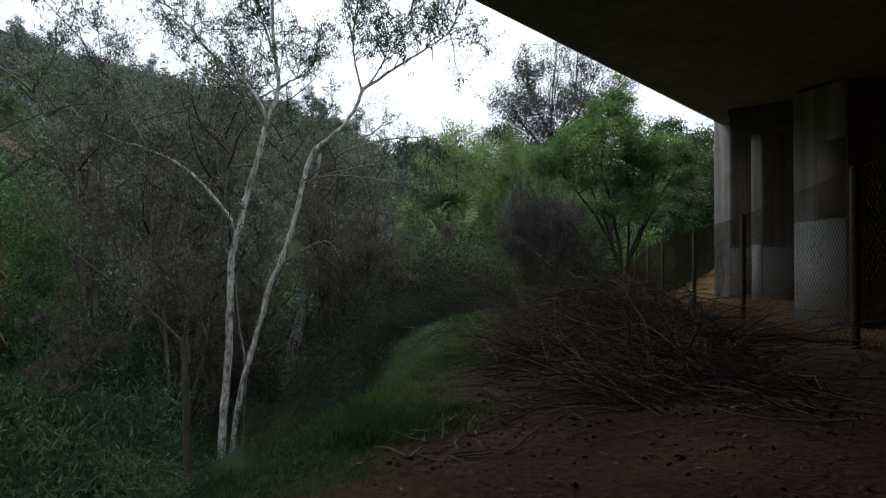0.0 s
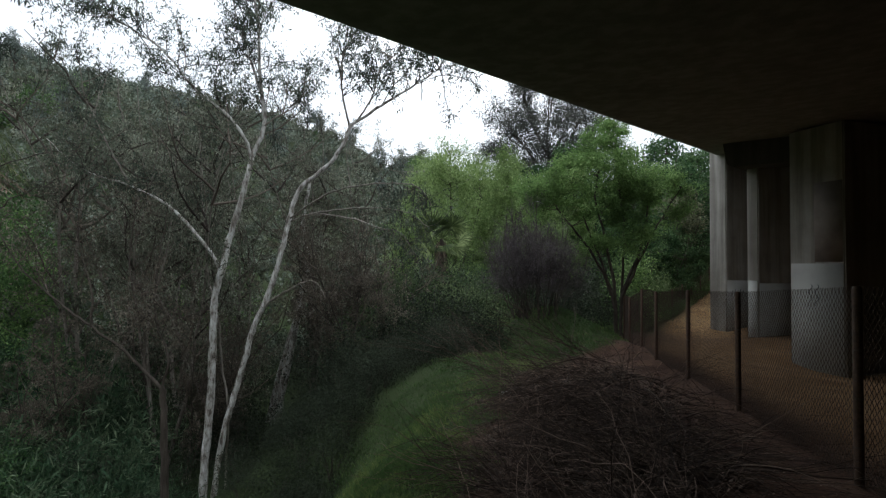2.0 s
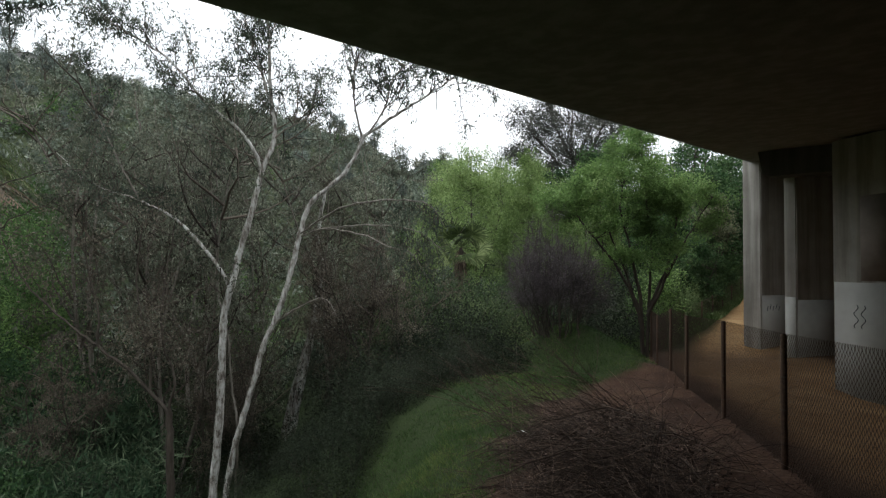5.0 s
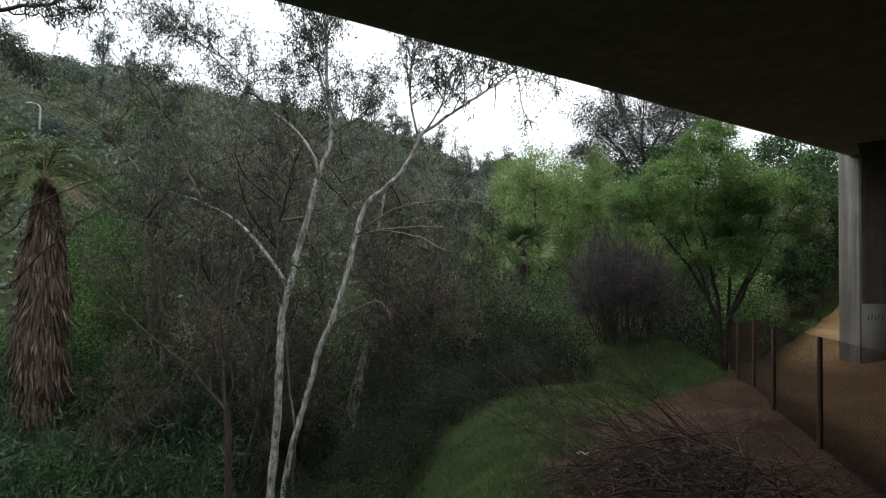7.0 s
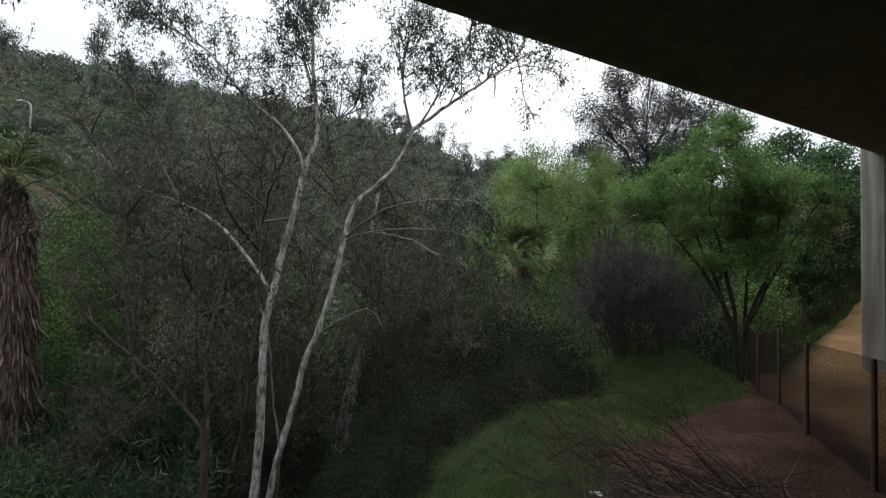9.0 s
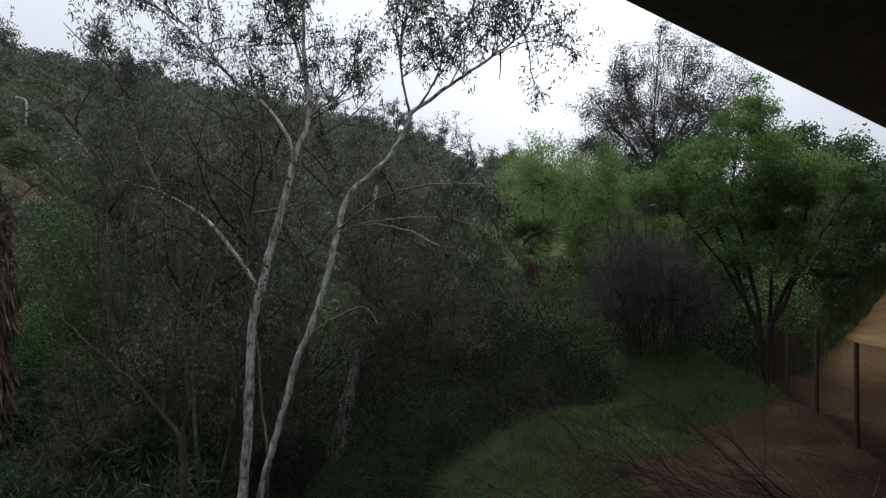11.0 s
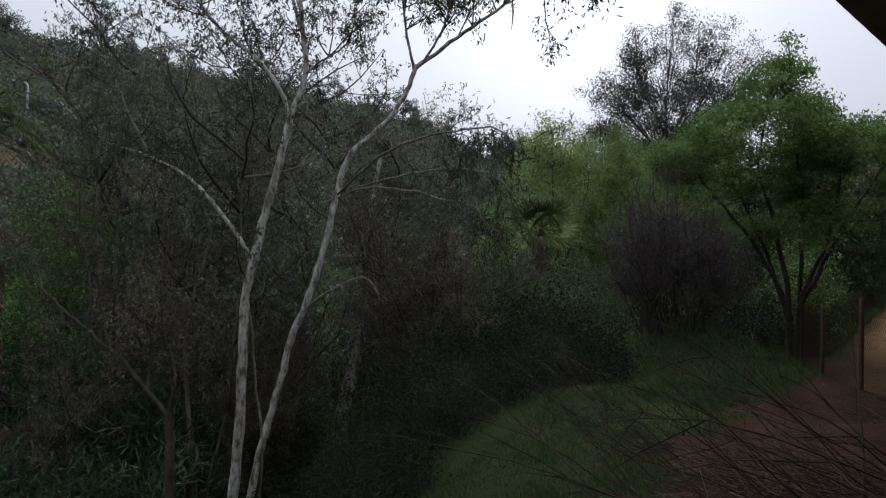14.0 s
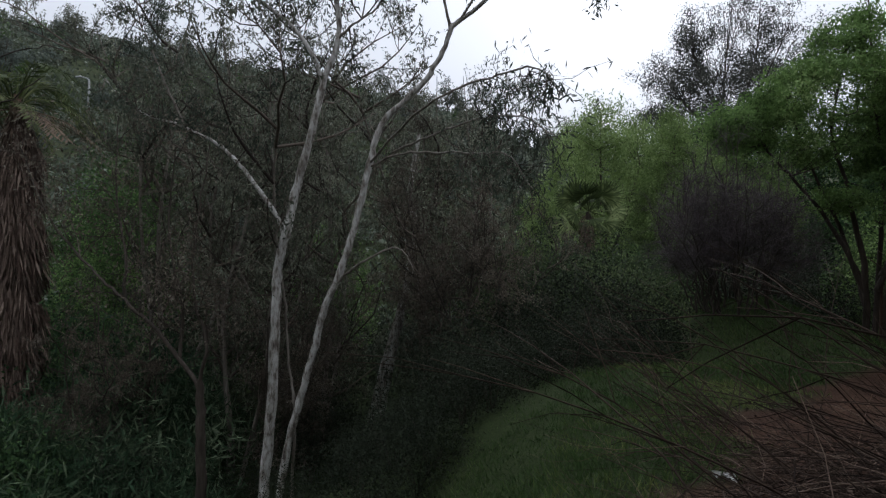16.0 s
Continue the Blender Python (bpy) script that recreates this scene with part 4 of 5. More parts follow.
green_left = shrub("shrub", "bright green leafy shrub across the creek", "shrub", "far bank shrubs", (5.2, 4.4, 5.4), M_MIDGREEN, (0.17, 0.085), 480, 24, placed(-22.0, 26.6, 1.1, 0, 0.0), 7, 0.3, 0.3)
copy_thing(green_left, placed(-26.0, 29.0, 0.9, 2.0))
copy_thing(green_left, placed(-20.4, 24.6, 0.8, 4.0))
copy_thing(green_left, placed(-29.5, 34.0, 1.2, 5.0))
copy_thing(green_left, placed(-15.2, 33.0, 1.0, 0.9))
light_bush = shrub("shrub", "pale green leafy shrub beside the trail", "shrub", "trailside shrubs", (2.4, 2.4, 3.3), M_WEED, (0.14, 0.065), 190, 22, placed(9.4, 30.4, 1.3), 5, 0.4, 0.2)
for x, y, s, turn in ((10.1, 31.2, 0.55, 1.0), (11.4, 33.4, 0.5, 2.4), (10.6, 32.4, 0.45, 5.4), (12.2, 34.6, 0.5, 3.2), (8.9, 29.0, 0.5, 0.4), (9.4, 29.4, 0.4, 2.9), (8.2, 27.4, 0.4, 4.4), (13.2, 36.2, 0.5, 1.4)):
    copy_thing(light_bush, placed(x, y, s, turn))

# the bare purple-grey bush on the mound
bare = thing("bare_shrub", "leafless purple-grey dome of fine twigs on the mound", "shrub", at=placed(3.3, 22.0, 1.18))
wood, fine = Bag(), Bag()
for k in range(40):
    d = unit(rng.normal(0, 1, 3))
    d[2] = abs(d[2]) * 1.2 - 0.3
    d = unit(d)
    top = np.array([0, 0, 2.1]) + d * (1.85, 1.7, 1.85) * rng.uniform(0.45, 1.06)
    foot = np.array([0.75 * d[0], 0.6 * d[1], -0.2]) + rng.normal(0, 0.12, 3) * (1, 1, 0)
    line = smooth_line((foot, foot * 0.7 + top * (0.35, 0.35, 0.2) + (0, 0, 0.2), foot * 0.1 + top * (0.85, 0.85, 0.55), top), 5, 0.03)
    wood.tube(line, np.linspace(0.026, 0.006, len(line)), 5)
    for _ in range(3):
        i = rng.integers(5, 12)
        arm = wander(line[i], unit(line[i + 1] - line[i]) + rng.normal(0, 0.45, 3), rng.uniform(0.7, 1.3), 6, 0.14, 0.05)
        wood.tube(arm, np.linspace(0.012, 0.004, 7), 4)
        twiggy(fine, None, arm, 0.0055, 2, 0.5, 9, (0, 0), 0.2, 0.03, 0.7, 0)
    twiggy(fine, None, line, 0.0062, 2, 0.66, 20, (0, 0), 0.45, 0.02, 0.75, 0)
part_of("stem_work", wood.mesh("stem_work"), M_BARK, bare, kind="stuff")
part_of("twig_work", fine.mesh("twig_work"), M_PURPLE, bare, kind="stuff")
scrap = thing("plastic_scrap", "white plastic scrap caught on top of the bare shrub", "litter", at=pose(3.2, 21.4, 4.5))
bag = Bag()
for a0, a1 in (((-0.22, 0, -0.02), (0.0, 0, 0.05)), ((0.0, 0, 0.05), (0.2, 0, -0.04))):
    a0, a1 = np.array(a0), np.array(a1)
    bag.add([a0 + (0, -0.05, 0), a1 + (0, -0.06, 0), a1 + (0, 0.06, 0.015), a0 + (0, 0.05, 0.01)], [(0, 1, 2, 3)])
    bag.add([a0 + (0, -0.05, -0.006), a1 + (0, -0.06, -0.006), a1 + (0, 0.06, 0.009), a0 + (0, 0.05, 0.004)], [(3, 2, 1, 0)])
part_of("sheet", bag.mesh("sheet"), M_PALE, scrap)


# ---- leafy trees ----
def leafy(name, label, category, at, trunk_lines, r0, masses, off, half, leafmat, barkmat, leaf_size, clumps, per, clump, droop=0.3, group="", low=0.35, floor=-9.0):
    """A tree whose limbs carry many small leafy masses, uneven and with gaps."""
    tree = thing(name, label, category, group, at)
    wood, leaf = Bag(), Bag()
    for t, pts in enumerate(trunk_lines):
        line = smooth_line(pts, 5, 0.02)
        bag = Bag()
        bag.tube(line, np.linspace(r0 * (1 if t == 0 else 0.7), r0 * 0.12, len(line)), 8)
        part_of("trunk" if t == 0 else "limb", bag.mesh("trunk", True), barkmat, tree)
        for _ in range(masses):
            i = int(rng.uniform(low, 1.0) * (len(line) - 1))
            shift = rng.normal(0, 1, 3) * (off, off, off * 0.6) * (1.15 - 0.6 * i / len(line))
            c = line[i] + shift
            c[2] = max(c[2], line[0][2] + 1.0, floor)
            h = np.array(half) * rng.uniform(0.6, 1.3)
            d = unit(rng.normal(0, 1, (clumps, 3)))
            e = c + d * (rng.uniform(0, 1, clumps) ** 0.5)[:, None] * h
            spray_leaves(leaf, e, per, clump, leaf_size[0], leaf_size[1], droop)
            wood.tube(smooth_line((line[max(i - 3, 0)], (line[i] + c) / 2 + rng.normal(0, 0.1, 3) * off, c), 3), np.linspace(r0 * 0.16, r0 * 0.05, 7), 4)
            for q in e[::4]:
                wood.tube((c, (c + q) / 2 + rng.normal(0, 0.05, 3) * off, q), (r0 * 0.05, r0 * 0.04, r0 * 0.025), 3)
    part_of("branch_work", wood.mesh("branch_work"), barkmat, tree, kind="stuff")
    part_of("foliage", leaf.mesh("foliage"), leafmat, tree, kind="stuff")
    return tree


def domed(name, label, category, at, limbs, r0, domes, masses, half, leafmat, barkmat, leaf_size, clumps, per, clump, droop=0.3, group="", floor=0.5):
    """A tree with a full crown: rounded masses of leaves near the skin of one or more domes, each on its branch."""
    tree = thing(name, label, category, group, at)
    wood, leaf, every = Bag(), Bag(), []
    for t, pts in enumerate(limbs):
        line = smooth_line(pts, 5, 0.02)
        bag = Bag()
        bag.tube(line, np.linspace(r0 * (1 if t == 0 else 0.75), r0 * 0.15, len(line)), 8)
        part_of("trunk" if t == 0 else "limb", bag.mesh("trunk", True), barkmat, tree)
        every.append(line[len(line) // 3:])
    every = np.vstack(every)
    for (cx, cy, cz, rx, ry, rz), count in zip(domes, masses):
        for _ in range(count):
            d = unit(rng.normal(0, 1, 3))
            lump = 1 + 0.16 * math.sin(d[0] * 6 + cx) * math.sin(d[2] * 5 + d[1] * 4) + rng.normal(0, 0.07)
            c = np.array([cx, cy, cz]) + d * (rx, ry, rz) * lump * rng.uniform(0.35, 1.0) ** 0.5
            c[2] = max(c[2], floor + rng.uniform(0, 0.5))
            h = np.array(half) * rng.uniform(0.55, 1.25)
            q = unit(rng.normal(0, 1, (clumps, 3)) + (0, 0, 0.35))
            e = c + q * (rng.uniform(0, 1, clumps) ** 0.45)[:, None] * h
            spray_leaves(leaf, e, per, clump, leaf_size[0], leaf_size[1], droop)
            near = every[np.argmin(((every - c) ** 2).sum(1) + 2.0 * np.clip(every[:, 2] - c[2] + 0.3, 0, None) ** 2)]
            bend = (near + c) / 2 + rng.normal(0, 0.1, 3) - (0, 0, 0.1)
            wood.tube(smooth_line((near, bend, c), 3), np.linspace(r0 * 0.16, r0 * 0.05, 7), 4)
            for p in e[::5]:
                wood.tube((c, (c + p) / 2 + rng.normal(0, 0.03, 3), p), (r0 * 0.05, r0 * 0.04, r0 * 0.025), 3)
    part_of("branch_work", wood.mesh("branch_work"), barkmat, tree, kind="stuff")
    part_of("foliage", leaf.mesh("foliage"), leafmat, tree, kind="stuff")
    return tree


domed("leafy_tree", "bright green leafy tree with dark slanting stems", "tree", pose(6.9, 24.0, -0.1),
      (((0, 0, -1.5), (-0.2, 0, 1.5), (-0.5, 0.1, 3.4), (-0.9, 0.2, 5.2), (-0.6, 0.2, 7.6)), ((0.05, 0, -1.2), (0.2, 0.1, 1.8), (0.3, 0.2, 3.8), (0.0, 0, 6.0), (-0.2, 0, 9.0)),
       ((-0.1, 0, 0.6), (-0.8, -0.1, 2.2), (-1.6, -0.2, 3.4), (-2.6, -0.3, 4.6), (-3.2, -0.2, 5.6)), ((0.1, 0, 0.8), (0.9, -0.2, 2.6), (1.6, -0.2, 4.0), (2.6, -0.1, 5.6)), ((-0.1, 0, 0.3), (-0.5, 0.2, 2.0), (-1.3, 0.4, 4.2), (-2.0, 0.3, 6.2)), ((0.2, 0, 1.2), (1.0, 0.3, 3.0), (1.4, 0.5, 5.2), (1.2, 0.5, 7.4))), 0.1,
      ((-1.2, 0, 5.7, 2.4, 1.7, 1.6), (-0.25, 0, 8.1, 0.5, 0.5, 1.2), (-3.2, 0, 5.4, 1.1, 1.2, 0.9), (0.45, 0.2, 6.2, 0.6, 0.8, 1.0), (-1.2, -0.3, 3.9, 2.5, 1.6, 1.2), (-1.1, -0.9, 6.0, 1.8, 0.8, 1.0), (0.2, 0, 3.4, 1.4, 1.0, 0.8), (1.7, 0.1, 5.0, 1.4, 1.0, 1.5), (-0.4, -0.6, 7.2, 1.5, 0.9, 0.7), (0.4, 0.2, 4.9, 1.2, 0.9, 1.0)), (62, 15, 24, 14, 22, 22, 10, 34, 12, 18), (0.6, 0.6, 0.24), M_GREENLEAF, M_BARK, (0.11, 0.046), 20, 14, 0.1, 0.3, floor=2.2)
shrub("shrub", "pale green leafy shrub beside the wire fence", "shrub", "", (2.1, 1.8, 4.3), M_GREENLEAF, (0.13, 0.06), 120, 22, placed(9.1, 28.8, 1.0, 0, 0.0), 6, 0.3, 0.26)
domed("leafy_tree", "olive-green tree with tan-tipped leaves beyond the fence", "tree", placed(15.2, 39.8, 1.08, 0, -0.2),
      (((0, 0, -0.4), (0.1, 0, 2.5), (0, 0, 4.6), (0.3, 0, 6.8)), ((0, 0, 1), (0.8, 0, 3.2), (1.5, 0, 5.2)), ((0, 0, 1), (-0.7, 0.2, 3.2), (-1.2, 0.2, 5.0))), 0.12,
      ((0.2, 0, 4.9, 1.7, 1.6, 1.5), (0.4, 0, 6.4, 0.9, 0.9, 0.8)), (26, 9), (0.7, 0.7, 0.36), M_TANLEAF, M_BARK, (0.16, 0.075), 18, 10, 0.15, 0.3, "trees above the trail", floor=2.6)
yellow = domed("willow_tree", "yellow-green willow in fresh leaf by the creek", "tree", placed(-0.7, 44.0, 1.0, 0, -0.5),
      (((0, 0, -0.5), (0.2, 0, 3), (-0.2, 0, 6), (-0.3, 0, 11.4)), ((0, 0, 1), (1.2, 0, 4), (2.2, 0, 8)), ((0, 0, 1), (-1.2, 0, 4), (-2.0, 0, 8)), ((0, 0, 1), (0.4, -1, 4), (0.8, -1.4, 6))), 0.18,
      ((0, 0, 6.4, 2.7, 2.5, 4.4), (-0.3, 0, 10.3, 1.4, 1.4, 1.9), (0.4, -0.5, 3.2, 2.6, 2.2, 1.6)), (58, 18, 18), (1.1, 1.0, 0.9), M_WILLOW, M_BARK, (0.23, 0.075), 18, 12, 0.26, 0.7, "willows up the valley", floor=0.9)
copy_thing(yellow, placed(3.3, 42.5, 0.84, 2.0, -0.6))
copy_thing(yellow, placed(-4.4, 40.6, 0.52, 4.0, -0.4))
for x, y, s, turn in ((1.6, 50.0, 0.9, 0.7), (6.4, 48.0, 0.78, 3.3), (9.4, 45.0, 0.62, 5.2), (4.4, 56.0, 0.9, 1.4), (-3.6, 52.0, 0.8, 2.6)):
    copy_thing(yellow, placed(x, y, s, turn, -0.6))
copy_thing(yellow, placed(6.2, 40.0, 0.6, 1.0, -0.5))
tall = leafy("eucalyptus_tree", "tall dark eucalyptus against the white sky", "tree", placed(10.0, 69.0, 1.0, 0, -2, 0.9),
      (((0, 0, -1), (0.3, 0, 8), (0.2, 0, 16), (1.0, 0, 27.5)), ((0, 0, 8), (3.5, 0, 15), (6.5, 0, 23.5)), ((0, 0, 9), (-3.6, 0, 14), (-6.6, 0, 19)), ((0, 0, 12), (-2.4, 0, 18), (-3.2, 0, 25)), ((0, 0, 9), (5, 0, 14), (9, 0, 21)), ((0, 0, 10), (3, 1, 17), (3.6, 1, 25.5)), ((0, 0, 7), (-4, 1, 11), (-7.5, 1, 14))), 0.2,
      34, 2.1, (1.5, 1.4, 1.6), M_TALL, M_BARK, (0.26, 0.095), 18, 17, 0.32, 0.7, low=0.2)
oak = domed("leafy_tree", "dark green spreading tree above the trail", "tree", placed(17.6, 47.5, 1.02),
      (((0, 0, -0.5), (0.2, 0, 3), (0, 0, 6), (0.4, 0, 10)), ((0, 0, 1), (2, 0, 4), (3.2, 0, 7)), ((0, 0, 1), (-2, 0, 3.5), (-3.2, 0, 6)), ((0, 0, 1), (0.5, -1.5, 3), (-0.5, -2.6, 5))), 0.25,
      ((0, 0, 6.9, 3.4, 3.2, 3.0), (0, -0.8, 3.4, 3.6, 3.2, 2.6)), (60, 46), (1.1, 1.1, 0.7), M_DEEPLEAF, M_BARK, (0.28, 0.13), 14, 9, 0.27, 0.3, "trees above the trail", floor=0.3)
for x, y, s, turn in ((7.2, 60.0, 0.8, 3.0), (12.4, 61.0, 1.0, 1.2), (13.6, 38.0, 0.5, 2.2), (14.2, 39.6, 0.5, 4.0), (15.2, 43.0, 0.55, 0.9), (11.6, 36.4, 0.45, 5.1), (13.4, 40.5, 0.62, 1.0), (21.0, 51.0, 1.0, 2.2), (29.0, 45.0, 1.0, 3.6), (20.0, 56.0, 1.08, 5.0), (12.4, 50.0, 0.8, 4.2), (34, 54, 1.2, 0.6), (14.6, 41.6, 0.66, 2.9), (10.6, 37.0, 0.52, 0.3), (17.0, 45.5, 0.6, 1.9)):
    copy_thing(oak, placed(x, y, s, turn))


# ---- palms ----
def skirted_palm(at):
    """A fan palm with a skirt of dead fronds down its trunk."""
    palm = thing("palm_tree", "feather palm with a thick shaggy skirt of brown dead fronds", "palm", at=at)
    bag = Bag()
    bag.tube(((0, 0, -1.0), (0, 0, 3), (-0.1, 0, 6), (-0.2, 0, 10.4)), (0.5, 0.46, 0.34, 0.14), 14)
    part_of("trunk", bag.mesh("trunk", True), M_SKIRT, palm)
    bag = Bag()
    n = 6500
    h = rng.uniform(0.2, 9.8, n)
    a = rng.uniform(0, 6.283, n)
    r = np.interp(h, (0, 1.5, 4, 6.5, 8.4, 9.8), (0.66, 0.76, 0.73, 0.68, 0.5, 0.2)) * rng.uniform(0.78, 1.12, n) * (1 + 0.13 * np.sin(h * 2.3 + a) + 0.1 * np.sin(h * 5.1 + 2 * a))
    base = np.stack([r * np.cos(a), r * np.sin(a), h], -1)
    way = unit(np.stack([np.cos(a) * 0.22, np.sin(a) * 0.22, -np.ones(n)], -1) + rng.normal(0, 0.13, (n, 3)))
    side = unit(np.stack([-np.sin(a), np.cos(a), np.zeros(n)], -1) + rng.normal(0, 0.4, (n, 3)))
    bag.leaves(base, way, side, rng.uniform(0.3, 0.85, n), rng.uniform(0.03, 0.085, n))
    part_of("frond_skirt", bag.mesh("frond_skirt"), M_FROND, palm, "hanging brown dead fronds", kind="stuff")
    for k in range(40):
        a, up = k * 2.4 + rng.normal(0, 0.2), rng.uniform(-0.5, 1.7)
        out = np.array([math.cos(a), math.sin(a), 0])
        top = np.array([-0.2, 0, 10.0])
        arm = smooth_line((top, top + out * 0.6 + (0, 0, 0.75 * up + 0.1), top + out * 1.5 + (0, 0, 0.85 * up - 0.15), top + out * 2.35 + (0, 0, 0.6 * up - 0.85)), 6)
        bag = Bag()
        bag.tube(arm, np.linspace(0.03, 0.008, len(arm)), 4)
        along = unit(np.gradient(arm, axis=0))[4:]
        across = unit(np.cross(along, (0, 0, 1)))
        for sgn in (-1, 1):
            for rep in (0.0, 0.5):
                base = arm[4:] + along * rep * 0.12
                way = unit(along * 0.75 + sgn * across * 0.8 + (0, 0, -0.35) + rng.normal(0, 0.1, along.shape))
                bag.leaves(base, way, unit(np.cross(way, np.cross(along, across)) + rng.normal(0, 0.15, along.shape)), np.linspace(0.62, 0.28, len(base)) * rng.uniform(0.85, 1.1, len(base)), 0.042)
        part_of("frond", bag.mesh("frond"), M_PALMLEAF if up > -0.25 else M_SKIRT, palm)
    return palm


def small_palm(at, size, drop):
    palm = thing("fan_palm", "small green fan palm among the valley shrubs", "palm", at=at)
    bag = Bag()
    bag.tube(((0, 0, -drop), (0, 0, 1.6 * size), (0.05, 0, 2.6 * size)), (0.18, 0.17, 0.14), 8)
    part_of("trunk", bag.mesh("trunk", True), M_BARK, palm)
    skirt = Bag()
    m = 260
    a, h = rng.uniform(0, 6.283, m), rng.uniform(1.3, 2.5, m) * size
    ring = np.stack([np.cos(a), np.sin(a), 0 * a], -1)
    skirt.leaves(ring * 0.2 + np.stack([0 * a, 0 * a, h], -1), unit(ring * 0.45 + rng.normal(0, 0.15, (m, 3)) + (0, 0, -1)), unit(np.cross(ring, (0, 0, 1)) + rng.normal(0, 0.2, (m, 3))), rng.uniform(0.4, 0.8, m) * size, 0.07)
    part_of("frond_skirt", skirt.mesh("frond_skirt"), M_FROND, palm, "brown dead fronds", kind="stuff")
    for k in range(24):
        a, up = k * 2.4, rng.uniform(-0.6, 1.3)
        out = np.array([math.cos(a), math.sin(a), up])
        tip = np.array([0.05, 0, 2.6 * size]) + unit(out) * size * 1.0
        bag = Bag()
        bag.tube(((0.05, 0, 2.6 * size), tip * 0.5 + np.array([0.02, 0, 1.36 * size]), tip), (0.03, 0.025, 0.02), 4)
        m = 20
        ahead = unit(out)
        across = unit(np.cross(ahead, unit(rng.normal(0, 1, 3) + (0, -0.6, 0.5))))
        th = np.linspace(-1.7, 1.7, m)
        fan = unit(ahead * np.cos(th)[:, None] + across * np.sin(th)[:, None] + np.array([0, 0, -0.2]))
        bag.leaves(np.repeat(tip[None], m, 0), fan, unit(np.cross(fan, np.cross(ahead, across))), size * 0.8, 0.1 * size)
        part_of("frond", bag.mesh("frond"), M_FAN, palm)
    return palm


skirted_palm(pose(-17.35, 18.4, -4.4))
small_palm(pose(-1.25, 36.0, 0.75), 1.2, 0.75 - float(land(-1.25, 36.0)) + 0.3)

# ---- the branch that hangs in from a near tree ----
near_tree = thing("eucalyptus_tree", "eucalyptus reaching a dark leafy branch over the creek", "tree", at=pose(-13.0, 8.5, float(land(-13.0, 8.5))))
NEAR_AT = np.array([-13.0, 8.5, float(land(-13.0, 8.5))])
wood, leaf = Bag(), Bag()
for pts, r0, r1 in ((((-13.05, 8.5, 0.4), (-13.4, 11.0, 1.2), (-12.8, 12.8, 1.72), (-12.1, 13, 2.15), (-11.0, 13, 3.1), (-10.0, 13, 3.7), (-8.9, 13, 4.15)), 0.04, 0.008), (((-13.1, 8.5, 1.6), (-13.6, 11.0, 2.4), (-12.9, 13, 3.06), (-11.9, 13, 3.8), (-10.7, 13, 4.35), (-9.2, 13, 4.7), (-8.4, 13, 4.6)), 0.032, 0.007), (((-12.8, 12.8, 1.74), (-11.9, 12.6, 2.0), (-11.2, 12.5, 2.35), (-10.6, 12.5, 2.2)), 0.018, 0.005), (((-13.0, 8.5, NEAR_AT[2] - 0.5), (-13.1, 8.5, 0), (-12.8, 8.6, 4), (-12.6, 8.8, 9)), 0.2, 0.08), (((-12.7, 8.7, 5.4), (-10.6, 9.0, 6.3), (-8.9, 9.0, 6.72), (-7.7, 9.0, 6.66), (-6.85, 9.0, 6.74), (-6.2, 9.0, 7.1)), 0.06, 0.012), (((-9.4, 9.0, 6.6), (-8.4, 9.0, 6.3), (-7.7, 9.0, 5.95), (-7.3, 9.0, 5.6)), 0.02, 0.006), (((-7.9, 9.0, 6.66), (-7.3, 9.0, 6.5), (-6.7, 9.0, 6.45), (-6.15, 9.0, 6.55)), 0.015, 0.006)):
    line = smooth_line(pts, 5, 0.02)
    bag = Bag()
    bag.tube(line - NEAR_AT, np.linspace(r0, r1, len(line)), 8)
    part_of("trunk" if r0 > 0.1 else "limb", bag.mesh("limb", True), M_BARK, near_tree)
    if r0 < 0.1 and pts[1][2] > 4:
        twiggy(wood, leaf, line - NEAR_AT, 0.008, 2, 0.45, 8, (0.13, 0.022), 0.45, 0.0, 0.7, 6, 0.07, 0.9)
part_of("twig_work", wood.mesh("twig_work"), M_BARK, near_tree, kind="stuff")
part_of("foliage", leaf.mesh("foliage"), M_GUMLEAF, near_tree, kind="stuff")

# ---- hill across the creek ----
n = 9500
az, r = np.radians(rng.uniform(-4, 78, n)), 34 + 96 * rng.uniform(0, 1, n) ** 0.8
hx, hy = -np.sin(az) * r, np.cos(az) * r
keep = (np.sin(hx * 0.13) + np.sin(hy * 0.17 + 1) + rng.normal(0, 0.6, n)) > -1.6
hx, hy, r = hx[keep], hy[keep], r[keep]
hz = land(hx, hy)
size = (0.4 + 1.9 * rng.uniform(0, 1, len(hx)) ** 3) * np.interp(r, (34, 130), (0.8, 1.3))
many = np.clip(size**2 * 15, 5, 60).astype(int)
base = np.repeat(np.stack([hx, hy, hz], -1), many, 0)
k = len(base)
d = unit(rng.normal(0, 1, (k, 3)))
d[:, 2] = np.abs(d[:, 2])
big = np.repeat(size, many)
base += d * (big * rng.uniform(0.5, 1.0, k))[:, None]
bag = Bag()
way = unit(rng.normal(0, 1, (k, 3)))
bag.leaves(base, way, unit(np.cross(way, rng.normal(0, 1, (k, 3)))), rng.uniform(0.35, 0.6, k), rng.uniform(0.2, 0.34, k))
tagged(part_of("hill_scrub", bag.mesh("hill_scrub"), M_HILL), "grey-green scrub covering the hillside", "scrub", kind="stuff")
